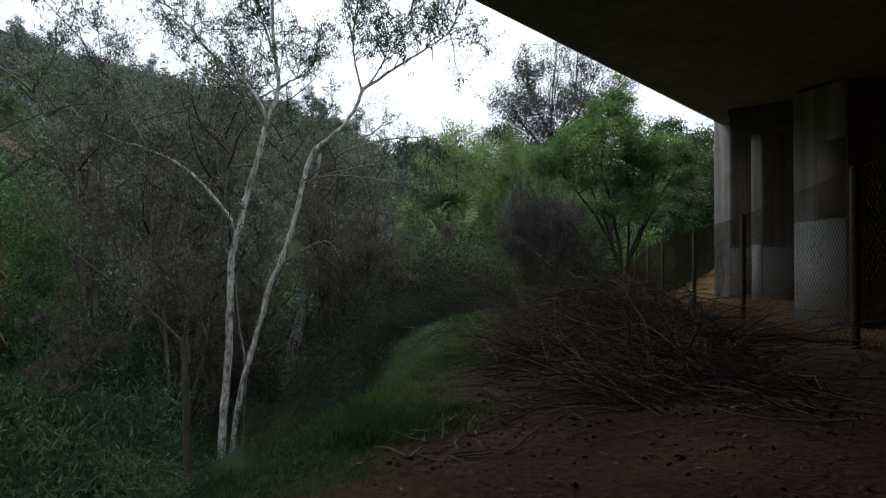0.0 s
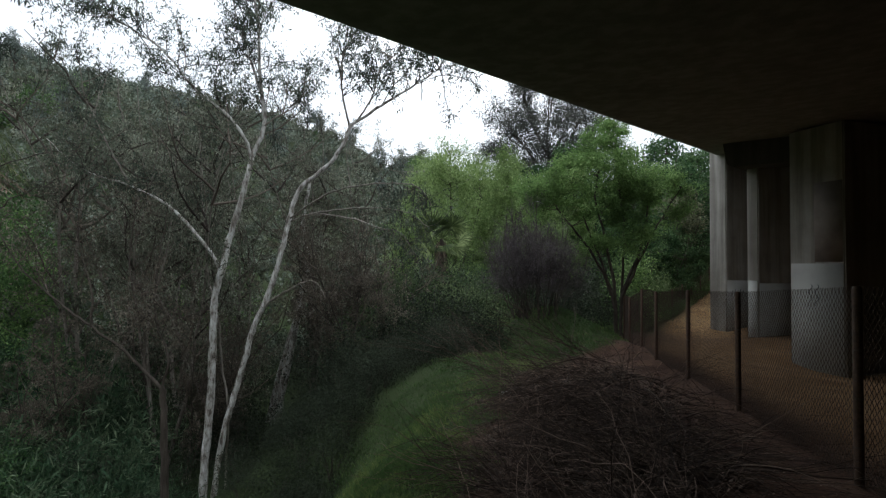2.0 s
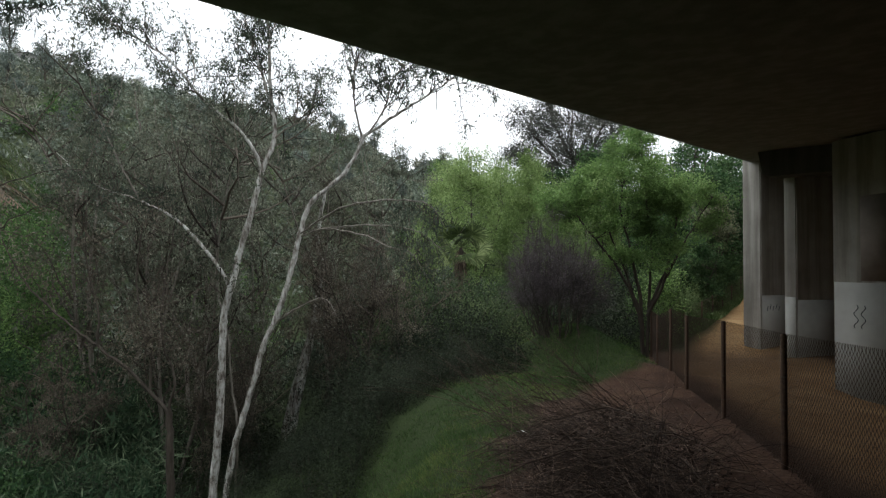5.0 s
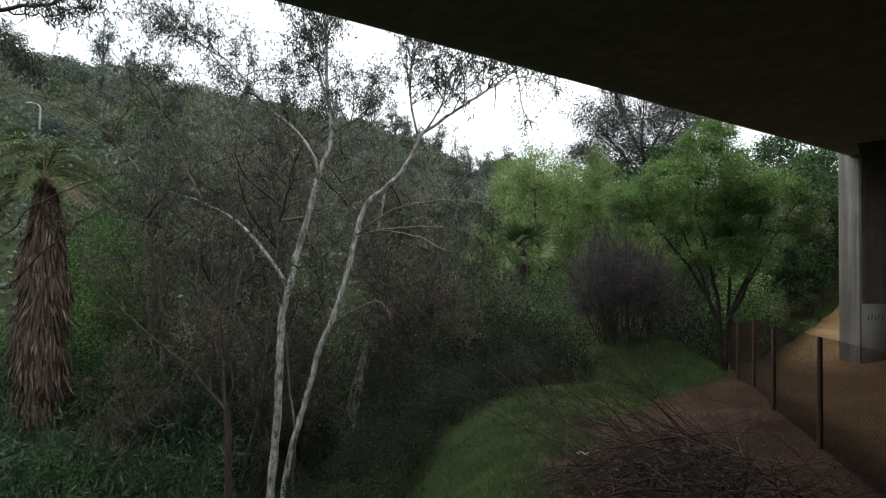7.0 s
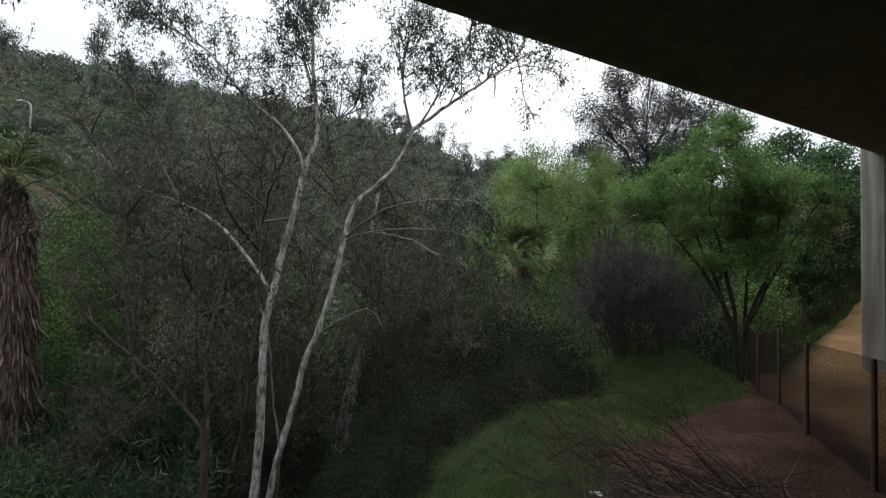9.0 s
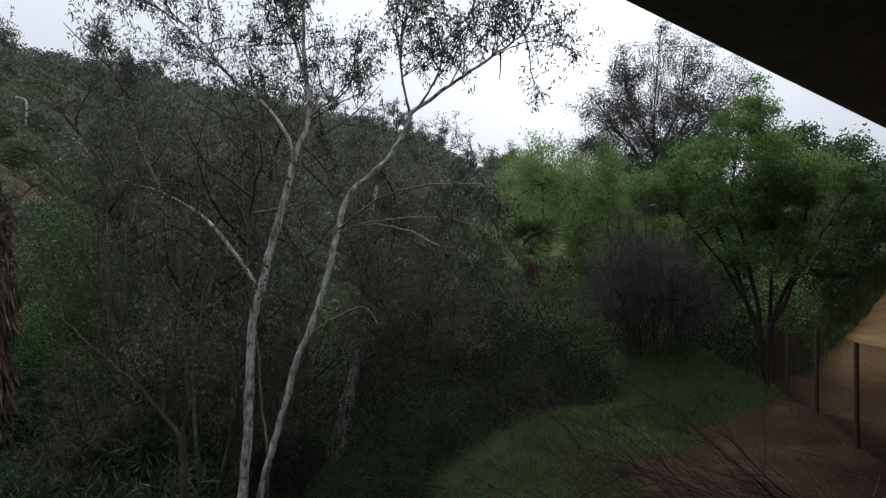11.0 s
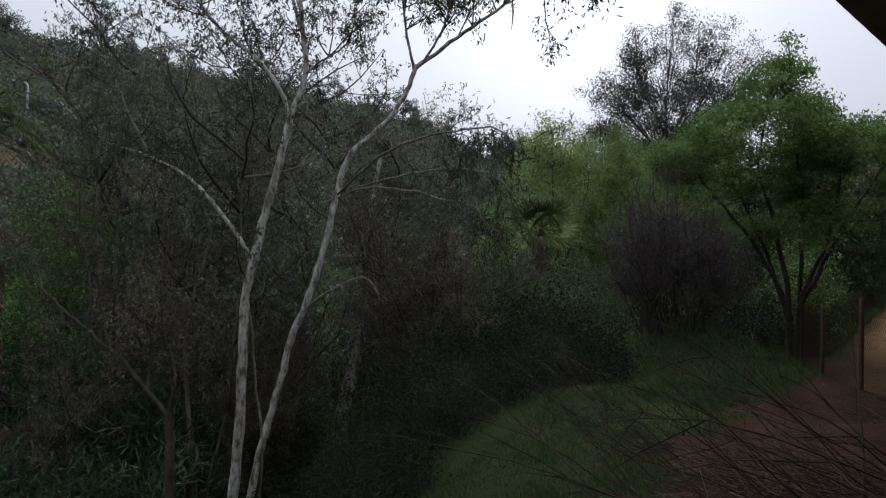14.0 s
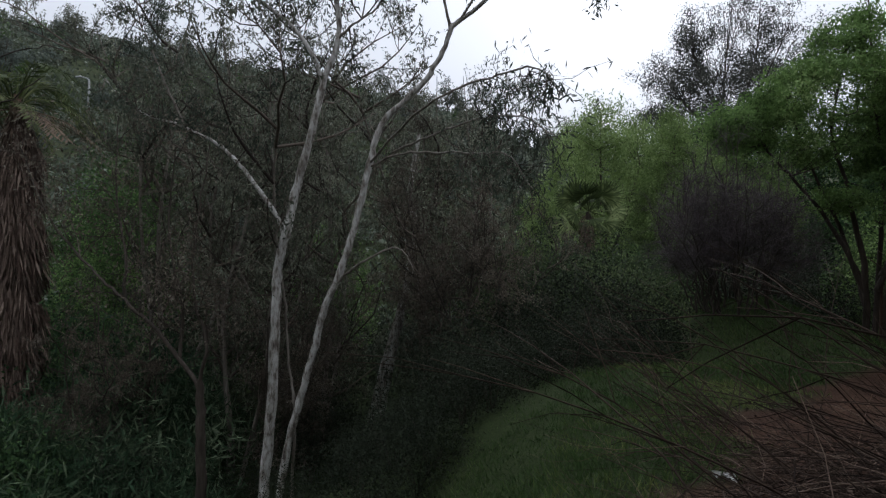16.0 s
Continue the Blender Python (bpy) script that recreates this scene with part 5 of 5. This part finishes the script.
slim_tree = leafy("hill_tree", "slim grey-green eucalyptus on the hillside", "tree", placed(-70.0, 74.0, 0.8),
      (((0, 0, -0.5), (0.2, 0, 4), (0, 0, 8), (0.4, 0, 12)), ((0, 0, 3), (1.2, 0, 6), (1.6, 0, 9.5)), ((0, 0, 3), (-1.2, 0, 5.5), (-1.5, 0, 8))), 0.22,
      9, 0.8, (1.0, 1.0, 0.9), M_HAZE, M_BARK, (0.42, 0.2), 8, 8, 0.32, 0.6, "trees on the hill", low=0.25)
round_bush = shrub("hill_bush", "hazy grey-green rounded bush on the hill slope", "shrub", "bushes on the hill", (4.6, 4.4, 3.4), M_HAZE, (0.42, 0.21), 110, 11, placed(-66.0, 66.0, 0.8), 4, 0.2, 0.4)
green_bush = shrub("hill_bush", "green rounded bush on the hill slope", "shrub", "bushes on the hill", (5.0, 4.6, 3.6), M_MIDGREEN, (0.42, 0.2), 110, 11, placed(-50.0, 60.0, 0.8), 4, 0.2, 0.4)
hill_tree = leafy("hill_tree", "dark rounded tree on the hill skyline", "tree", placed(-84.0, 70.0, 0.6),
      (((0, 0, -0.5), (0.2, 0, 3), (0, 0, 6), (0.5, 0, 9)), ((0, 0, 1), (2, 0, 4), (3.6, 0, 6)), ((0, 0, 1), (-2, 0, 3.4), (-3.4, 0, 5))), 0.25,
      10, 1.2, (1.5, 1.5, 1.1), M_OLIVE, M_BARK, (0.5, 0.25), 9, 7, 0.4, 0.3, "trees on the hill", low=0.15)
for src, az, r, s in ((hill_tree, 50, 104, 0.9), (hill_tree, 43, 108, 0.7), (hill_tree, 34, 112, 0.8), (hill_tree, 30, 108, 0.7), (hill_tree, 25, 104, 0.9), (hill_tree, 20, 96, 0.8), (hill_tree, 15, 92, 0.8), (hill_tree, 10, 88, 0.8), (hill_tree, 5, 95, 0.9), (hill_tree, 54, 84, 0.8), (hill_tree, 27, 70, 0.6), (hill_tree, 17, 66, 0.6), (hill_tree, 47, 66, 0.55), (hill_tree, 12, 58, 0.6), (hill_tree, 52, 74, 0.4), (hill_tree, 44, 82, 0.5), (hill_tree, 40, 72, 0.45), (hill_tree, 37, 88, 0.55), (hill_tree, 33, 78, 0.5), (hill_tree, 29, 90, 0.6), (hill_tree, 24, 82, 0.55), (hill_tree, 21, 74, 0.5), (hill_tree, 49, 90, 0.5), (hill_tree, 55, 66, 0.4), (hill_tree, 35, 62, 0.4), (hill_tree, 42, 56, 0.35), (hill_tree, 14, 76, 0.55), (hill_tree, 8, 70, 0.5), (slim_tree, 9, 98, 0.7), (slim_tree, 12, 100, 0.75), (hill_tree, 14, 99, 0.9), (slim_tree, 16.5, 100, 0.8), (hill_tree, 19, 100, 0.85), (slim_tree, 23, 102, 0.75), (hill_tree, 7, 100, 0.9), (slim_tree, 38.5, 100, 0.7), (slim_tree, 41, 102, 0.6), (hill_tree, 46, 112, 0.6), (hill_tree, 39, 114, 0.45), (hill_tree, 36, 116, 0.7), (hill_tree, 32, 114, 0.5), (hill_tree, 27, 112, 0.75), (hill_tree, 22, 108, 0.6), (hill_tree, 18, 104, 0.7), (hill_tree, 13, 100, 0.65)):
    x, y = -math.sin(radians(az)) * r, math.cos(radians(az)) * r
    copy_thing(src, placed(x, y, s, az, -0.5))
spots = np.random.default_rng(31)
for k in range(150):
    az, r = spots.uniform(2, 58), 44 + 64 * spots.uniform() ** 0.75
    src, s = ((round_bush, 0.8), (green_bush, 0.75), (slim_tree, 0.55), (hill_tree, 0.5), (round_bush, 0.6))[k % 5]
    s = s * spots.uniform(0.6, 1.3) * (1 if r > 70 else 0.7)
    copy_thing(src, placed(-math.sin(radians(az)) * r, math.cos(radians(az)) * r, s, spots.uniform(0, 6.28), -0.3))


def hillside_house(az, r, turn, size):
    """A low house with a hipped roof, far up the hill."""
    x, y = -math.sin(radians(az)) * r, math.cos(radians(az)) * r
    home = thing("house", "small pale house with a grey roof on the hill crest", "house", "houses on the hill", pose(x, y, float(land(x, y)) - 0.4, 0, 0, turn))
    w, d, h = size
    bag = Bag()
    bag.box((-w / 2, -d / 2, -3.0), (w / 2, d / 2, h))
    part_of("wall", bag.mesh("wall"), M_WALL, home)
    bag = Bag()
    e = 0.5
    v = [(-w / 2 - e, -d / 2 - e, h), (w / 2 + e, -d / 2 - e, h), (w / 2 + e, d / 2 + e, h), (-w / 2 - e, d / 2 + e, h), (-w / 4, -0.1, h + 0.7), (w / 4, -0.1, h + 0.7), (w / 4, 0.1, h + 0.7), (-w / 4, 0.1, h + 0.7)]
    bag.add(v, [(0, 3, 2, 1), (4, 5, 6, 7), (0, 1, 5, 4), (1, 2, 6, 5), (2, 3, 7, 6), (3, 0, 4, 7)])
    part_of("roof", bag.mesh("roof"), M_ROOF, home)
    for k in range(3):
        x0 = -w / 2 + w * (k + 0.5) / 3
        bag = Bag()
        bag.box((x0 - 0.35, -d / 2 - 0.05, 0.5), (x0 + 0.35, -d / 2 + 0.1, 1.2))
        part_of("window", bag.mesh("window"), M_PANE, home)


hillside_house(42.4, 107, 0.75, (5.0, 4, 1.5))
hillside_house(30.4, 106, 0.45, (4.5, 4, 1.5))
lx, ly = -54.0, 50.0
lz = float(land(lx, ly))
lamp = thing("street_lamp", "grey street lamp with a curved arm on the hillside", "street lamp", at=pose(lx, ly, lz))
bag = Bag()
bag.tube(smooth_line(((0, 0, -0.5), (0, 0, 1.2), (0, 0, 2.6), (-0.2, -0.1, 3.05), (-0.8, -0.3, 3.2)), 5), np.linspace(0.13, 0.06, 21), 8)
part_of("pole", bag.mesh("pole", True), M_METAL, lamp)
bag = Bag()
bag.tube(((-0.75, -0.28, 3.2), (-0.9, -0.3, 3.22), (-1.4, -0.42, 3.18)), (0.08, 0.15, 0.1), 8)
part_of("lamp_head", bag.mesh("lamp_head", True), M_METAL, lamp)

# ---- the heap of cut brush on the bare earth ----
pile = thing("brush_pile", "heap of dead brown cut branches on bare earth", "brush pile", at=pose(2.6, 8.6, float(land(2.6, 8.6))))
PILE_AT = np.array([2.6, 8.6, float(land(2.6, 8.6))])


def heap_z(x, y):
    """Top of the heap."""
    g = np.exp(-((x - 2.5) ** 2 / 1.6 + (y - 8.8) ** 2 / 6.0))
    return land(x, y) + 1.0 * g


wood = Bag()
for k in range(120):
    cx, cy = 2.3 + rng.normal(0, 1.0), 7.8 + rng.normal(0, 2.2)
    if cx < -0.1 + 0.1 * cy or cx > fence_x(cy) - 1.1 or cy < 3.6:
        continue
    a0 = rng.normal(2.7, 0.8) if rng.uniform() < 0.5 else rng.uniform(0, 6.28)
    rise, long = rng.uniform(0.05, 0.5), rng.uniform(0.8, 2.0)
    for _ in range(56):
        x, y = cx + rng.normal(0, 0.22), cy + rng.normal(0, 0.22)
        a, length = a0 + rng.normal(0, 0.5), long * rng.uniform(0.3, 1.1)
        z = float(land(x, y)) + rng.uniform(0, 1) ** 1.4 * (float(heap_z(x, y)) - float(land(x, y))) + 0.02
        line = wander((x, y, z), (math.cos(a), math.sin(a), rise + rng.normal(0, 0.2)), length, 6, 0.17, -rng.uniform(0.03, 0.18))
        line[:, 2] = np.maximum(line[:, 2], land(line[:, 0], line[:, 1]) + 0.01)
        r = 0.0016 + 0.0055 * rng.uniform() ** 3
        wood.tube(line - PILE_AT, np.linspace(r, r * 0.4, len(line)), 4)
        if rng.uniform() < 0.5:
            i = rng.integers(1, 5)
            tw = wander(line[i], unit(line[i + 1] - line[i]) + rng.normal(0, 0.4, 3), length * 0.35, 3, 0.15, -0.02)
            wood.tube(tw - PILE_AT, np.linspace(r * 0.6, r * 0.3, 4), 3)
part_of("twig_work", wood.mesh("twig_work"), M_BRUSH, pile, "tangled dead twigs", kind="stuff")
for x, y, a, length, r in ((0.9, 5.6, 0.35, 0.7, 0.024), (1.2, 6.3, -0.2, 0.6, 0.02), (0.8, 6.9, 0.25, 0.55, 0.03), (1.6, 5.4, 0.9, 0.7, 0.014), (0.5, 5.0, 0.6, 0.45, 0.02), (0.7, 6.0, 1.4, 0.4, 0.022), (0.55, 5.5, 0.1, 0.5, 0.026), (1.0, 7.6, 0.5, 0.5, 0.022)):
    line = wander((x, y, float(heap_z(x, y)) + 0.02), (math.cos(a), math.sin(a), 0.02), length, 6, 0.08, 0)
    line[:, 2] = np.clip(line[:, 2], land(line[:, 0], line[:, 1]) + r, None)
    bag = Bag()
    bag.tube(line - PILE_AT, np.linspace(r * 0.6, r * 0.4, len(line)), 7)
    part_of("branch", bag.mesh("branch", True), M_BRUSH, pile)
for k in range(60):
    x, y = 2.2 + rng.normal(0, 0.9), 7.6 + rng.normal(0, 1.9)
    if x < 0.1 + 0.1 * y or x > fence_x(y) - 1.1 or y < 4:
        continue
    a, length, r = rng.uniform(0, 6.28), rng.uniform(0.4, 1.5), rng.uniform(0.007, 0.016)
    line = wander((x, y, float(heap_z(x, y)) - 0.03), (math.cos(a), math.sin(a), rng.normal(0, 0.15)), length, 6, 0.14, -0.04)
    line[:, 2] = np.maximum(line[:, 2], land(line[:, 0], line[:, 1]) + r)
    bag = Bag()
    bag.tube(line - PILE_AT, np.linspace(r, r * 0.5, len(line)), 6)
    part_of("stick", bag.mesh("stick", True), M_BRUSH, pile)
dry = Bag()
lx2, ly2 = 2.3 + rng.normal(0, 1.0, 6500), 7.8 + rng.normal(0, 2.2, 6500)
ok = (lx2 > 0.1 + 0.1 * ly2) & (lx2 < fence_x(ly2) - 1.0) & (ly2 > 3.5)
lx2, ly2 = lx2[ok], ly2[ok]
k = len(lx2)
hz2 = land(lx2, ly2) + (heap_z(lx2, ly2) - land(lx2, ly2)) * rng.uniform(0, 0.9, k) + 0.015
way = unit(rng.normal(0, 1, (k, 3)) * (1, 1, 0.5))
dry.leaves(np.stack([lx2, ly2, hz2], -1) - PILE_AT, way, unit(np.cross(way, rng.normal(0, 1, (k, 3)))), rng.uniform(0.04, 0.1, k), rng.uniform(0.012, 0.035, k))
part_of("dead_foliage", dry.mesh("dead_foliage"), M_BRUSH, pile, "dry curled leaves in the heap", kind="stuff")
for k in range(44):
    x, y = rng.uniform(1.0, 4.0), rng.uniform(8.4, 13.8)
    a = rng.uniform(1.2, 3.6)
    length = rng.uniform(1.2, 2.8)
    line = wander((x, y, float(heap_z(x, y)) * 0.9), (math.cos(a) * 0.8, math.sin(a) * 0.5, rng.uniform(0.25, 0.65) + 0.35 * (y > 10.5)), length, 7, 0.07, -0.07)
    line[:, 2] = np.maximum(line[:, 2], land(line[:, 0], line[:, 1]) + 0.01)
    bag = Bag()
    bag.tube(line - PILE_AT, np.linspace(0.0075, 0.0025, len(line)), 5)
    for _ in range(4):
        i = rng.integers(2, 6)
        bag.tube(wander(line[i], unit(line[i + 1] - line[i]) + rng.normal(0, 0.4, 3), length * 0.25, 3, 0.1, -0.03) - PILE_AT, (0.004, 0.0035, 0.003, 0.002), 3)
    part_of("stem", bag.mesh("stem"), M_BRUSH, pile)
chips = thing("wood_debris", "pale weathered sticks and bark strewn at the edge of the heap", "debris", at=pose(0.5, 4.6, float(land(0.5, 4.6))))
CHIPS_AT = np.array([0.5, 4.6, float(land(0.5, 4.6))])
for k in range(150):
    y = 2.9 + 5.6 * rng.uniform() ** 1.2
    x = np.interp(y, (2.5, 5.3, 9.3), (-0.1, 0.5, 1.0)) + abs(rng.normal(0, 0.3))
    a, length, r = rng.uniform(0, 6.28), rng.uniform(0.07, 0.36), 0.0025 + 0.007 * rng.uniform() ** 2
    line = wander((x, y, float(land(x, y)) + r + 0.05 * rng.uniform()), (math.cos(a), math.sin(a), 0.05), length, 5, 0.12, -0.02)
    line[:, 2] = np.maximum(line[:, 2], land(line[:, 0], line[:, 1]) + r * 0.8)
    bag = Bag()
    bag.tube(line - CHIPS_AT, np.linspace(r, r * 0.6, len(line)), 6)
    part_of("stick", bag.mesh("stick", True), M_CHIP, chips)
paper = thing("paper_scrap", "crumpled white paper scrap beside the brush", "litter", at=pose(1.42, 11.9, float(land(1.42, 11.9)) + 0.03))
bag = Bag()
pv = rng.normal(0, 0.05, (16, 3)) * (1, 1, 0.5)
gxx, gyy = np.meshgrid(np.linspace(-0.1, 0.1, 4), np.linspace(-0.08, 0.08, 4))
pv = np.stack([gxx.ravel(), gyy.ravel(), 0 * gxx.ravel()], -1) + pv * 0.6
ii = np.arange(16).reshape(4, 4)
bag.add(pv, np.stack([ii[:-1, :-1], ii[:-1, 1:], ii[1:, 1:], ii[1:, :-1]], -1))
part_of("sheet", bag.mesh("sheet"), M_PALE, paper)

# ---- grass, litter and stones ----
n, extra = 250000, 90000
gx2 = np.concatenate([rng.uniform(-4.6, 7.0, n), rng.uniform(-1.6, 1.2, extra)])
gy2 = np.concatenate([rng.uniform(1.0, 28.0, n), 1.2 + 7.5 * rng.uniform(0, 1, extra) ** 1.3])
n = n + extra
share = soil_share(gx2, gy2)
edge = np.interp(gy2, (1.5, 2.5, 3.5, 5, 8, 11, 13, 14, 15, 16, 18, 19.6, 21, 24), (-0.6, -0.8, -0.8, -0.7, -1.3, -2.0, -2.0, -1.6, -1.2, -0.4, 0.5, 1.4, 2.6, 3.2)) + 0.3 * np.sin(gy2 * 1.3) * smoothstep((gy2 - 4) / 4)
keep = (rng.uniform(0, 1, n) > share * 1.02) & (gx2 > edge - 1.4 * rng.uniform(0, 1, n) ** 3) & (trail_share(gx2, gy2) < 0.2) & (gx2 < fence_x(gy2) + 0.3)
gx2, gy2 = gx2[keep], gy2[keep]
k = len(gx2)
base = np.stack([gx2, gy2, land(gx2, gy2) - 0.02], -1)
patchy = 0.45 + 1.0 * (0.5 + bumps(gx2 * 1.4, gy2 * 1.4)) * (0.6 + 0.8 * (0.5 + bumps(gx2 * 4.1 + 3, gy2 * 4.1)))
way = unit(np.stack([rng.normal(-0.1, 0.6, k), rng.normal(0, 0.6, k), np.ones(k)], -1))
bag = Bag()
bag.leaves(base, way, unit(np.cross(way, rng.normal(0, 1, (k, 3)))), rng.uniform(0.06, 0.19, k) * patchy * np.interp(gy2, (2, 5, 9), (0.5, 0.6, 1.0)), rng.uniform(0.006, 0.014, k) * np.interp(gy2, (2, 7), (0.6, 1.0)))
tagged(part_of("grass", bag.mesh("grass"), M_GRASS), "fresh green grass on the bank", "grass", kind="stuff")
n = 17000
sx, sy = rng.uniform(-0.5, 9.0, n), rng.uniform(0.8, 19.0, n)
keep = rng.uniform(0, 1, n) < soil_share(sx, sy) * np.exp(-np.abs(sx - fence_x(sy)) * 0.38)
sx, sy = sx[keep], sy[keep]
k = len(sx)
way = unit(rng.normal(0, 1, (k, 3)) * (1, 1, 0.25))
bag = Bag()
bag.leaves(np.stack([sx, sy, land(sx, sy) + 0.012], -1), way, unit(np.cross(way, (0, 0, 1)) + rng.normal(0, 0.3, (k, 3))), rng.uniform(0.025, 0.065, k), rng.uniform(0.01, 0.026, k))
tagged(part_of("leaf_litter", bag.mesh("leaf_litter"), M_BRUSH), "dry leaves scattered along the fence", "leaf litter", kind="stuff")
n = 42000
sx, sy = rng.uniform(-0.5, 6.0, n), 0.5 + 13 * rng.uniform(0, 1, n) ** 1.9
keep = (rng.uniform(0, 1, n) < soil_share(sx, sy)) & (rng.uniform(0, 1, n) < 0.45 + bumps(sx * 1.7, sy * 1.7))
sx, sy = sx[keep], sy[keep]
k = len(sx)
cube = np.array([(-1, -1, -1), (1, -1, -1), (1, 1, -1), (-1, 1, -1), (-1, -1, 1), (1, -1, 1), (1, 1, 1), (-1, 1, 1)], float)
faces = np.array([(0, 3, 2, 1), (4, 5, 6, 7), (0, 1, 5, 4), (1, 2, 6, 5), (2, 3, 7, 6), (3, 0, 4, 7)])
size = 0.003 + 0.016 * rng.uniform(0, 1, k) ** 6
v = cube[None] * rng.uniform(0.45, 1.05, (k, 8, 3)) * (1.25, 1.0, 0.7)
v[:, 4:, :2] *= rng.uniform(0.35, 0.7, (k, 1, 1))
spin = rng.uniform(0, 6.283, k)
cs, sn = np.cos(spin)[:, None], np.sin(spin)[:, None]
v = np.stack([v[..., 0] * cs - v[..., 1] * sn, v[..., 0] * sn + v[..., 1] * cs, v[..., 2]], -1) * size[:, None, None]
v = v + np.stack([sx, sy, land(sx, sy) + size * 0.25], -1)[:, None]
bag = Bag()
bag.add(v, (faces[None] + (np.arange(k) * 8)[:, None, None]).reshape(-1, 4))
tagged(part_of("gravel", bag.mesh("gravel", True), M_STONE), "small stones and clods on the earth", "gravel", kind="stuff")
n = 14000
wy = rng.uniform(25.5, 52, n)
wx = np.interp(wy, (24.2, 27, 30, 33.15, 41.4, 46.2, 53.4), (7.2, 8.6, 10.4, 12.43, 17.45, 20.7, 26.3)) + 0.5 - 3.4 * rng.uniform(0, 1, n) ** 1.3
way = unit(np.stack([rng.normal(0, 0.35, n), rng.normal(0, 0.35, n), np.ones(n)], -1))
bag = Bag()
bag.leaves(np.stack([wx, wy, land(wx, wy) - 0.02], -1), way, unit(np.cross(way, rng.normal(0, 1, (n, 3)))), rng.uniform(0.25, 0.7, n), rng.uniform(0.02, 0.045, n))
tagged(part_of("weeds", bag.mesh("weeds"), M_WEED), "rough pale green weeds beside the sandy trail", "weeds", kind="stuff")
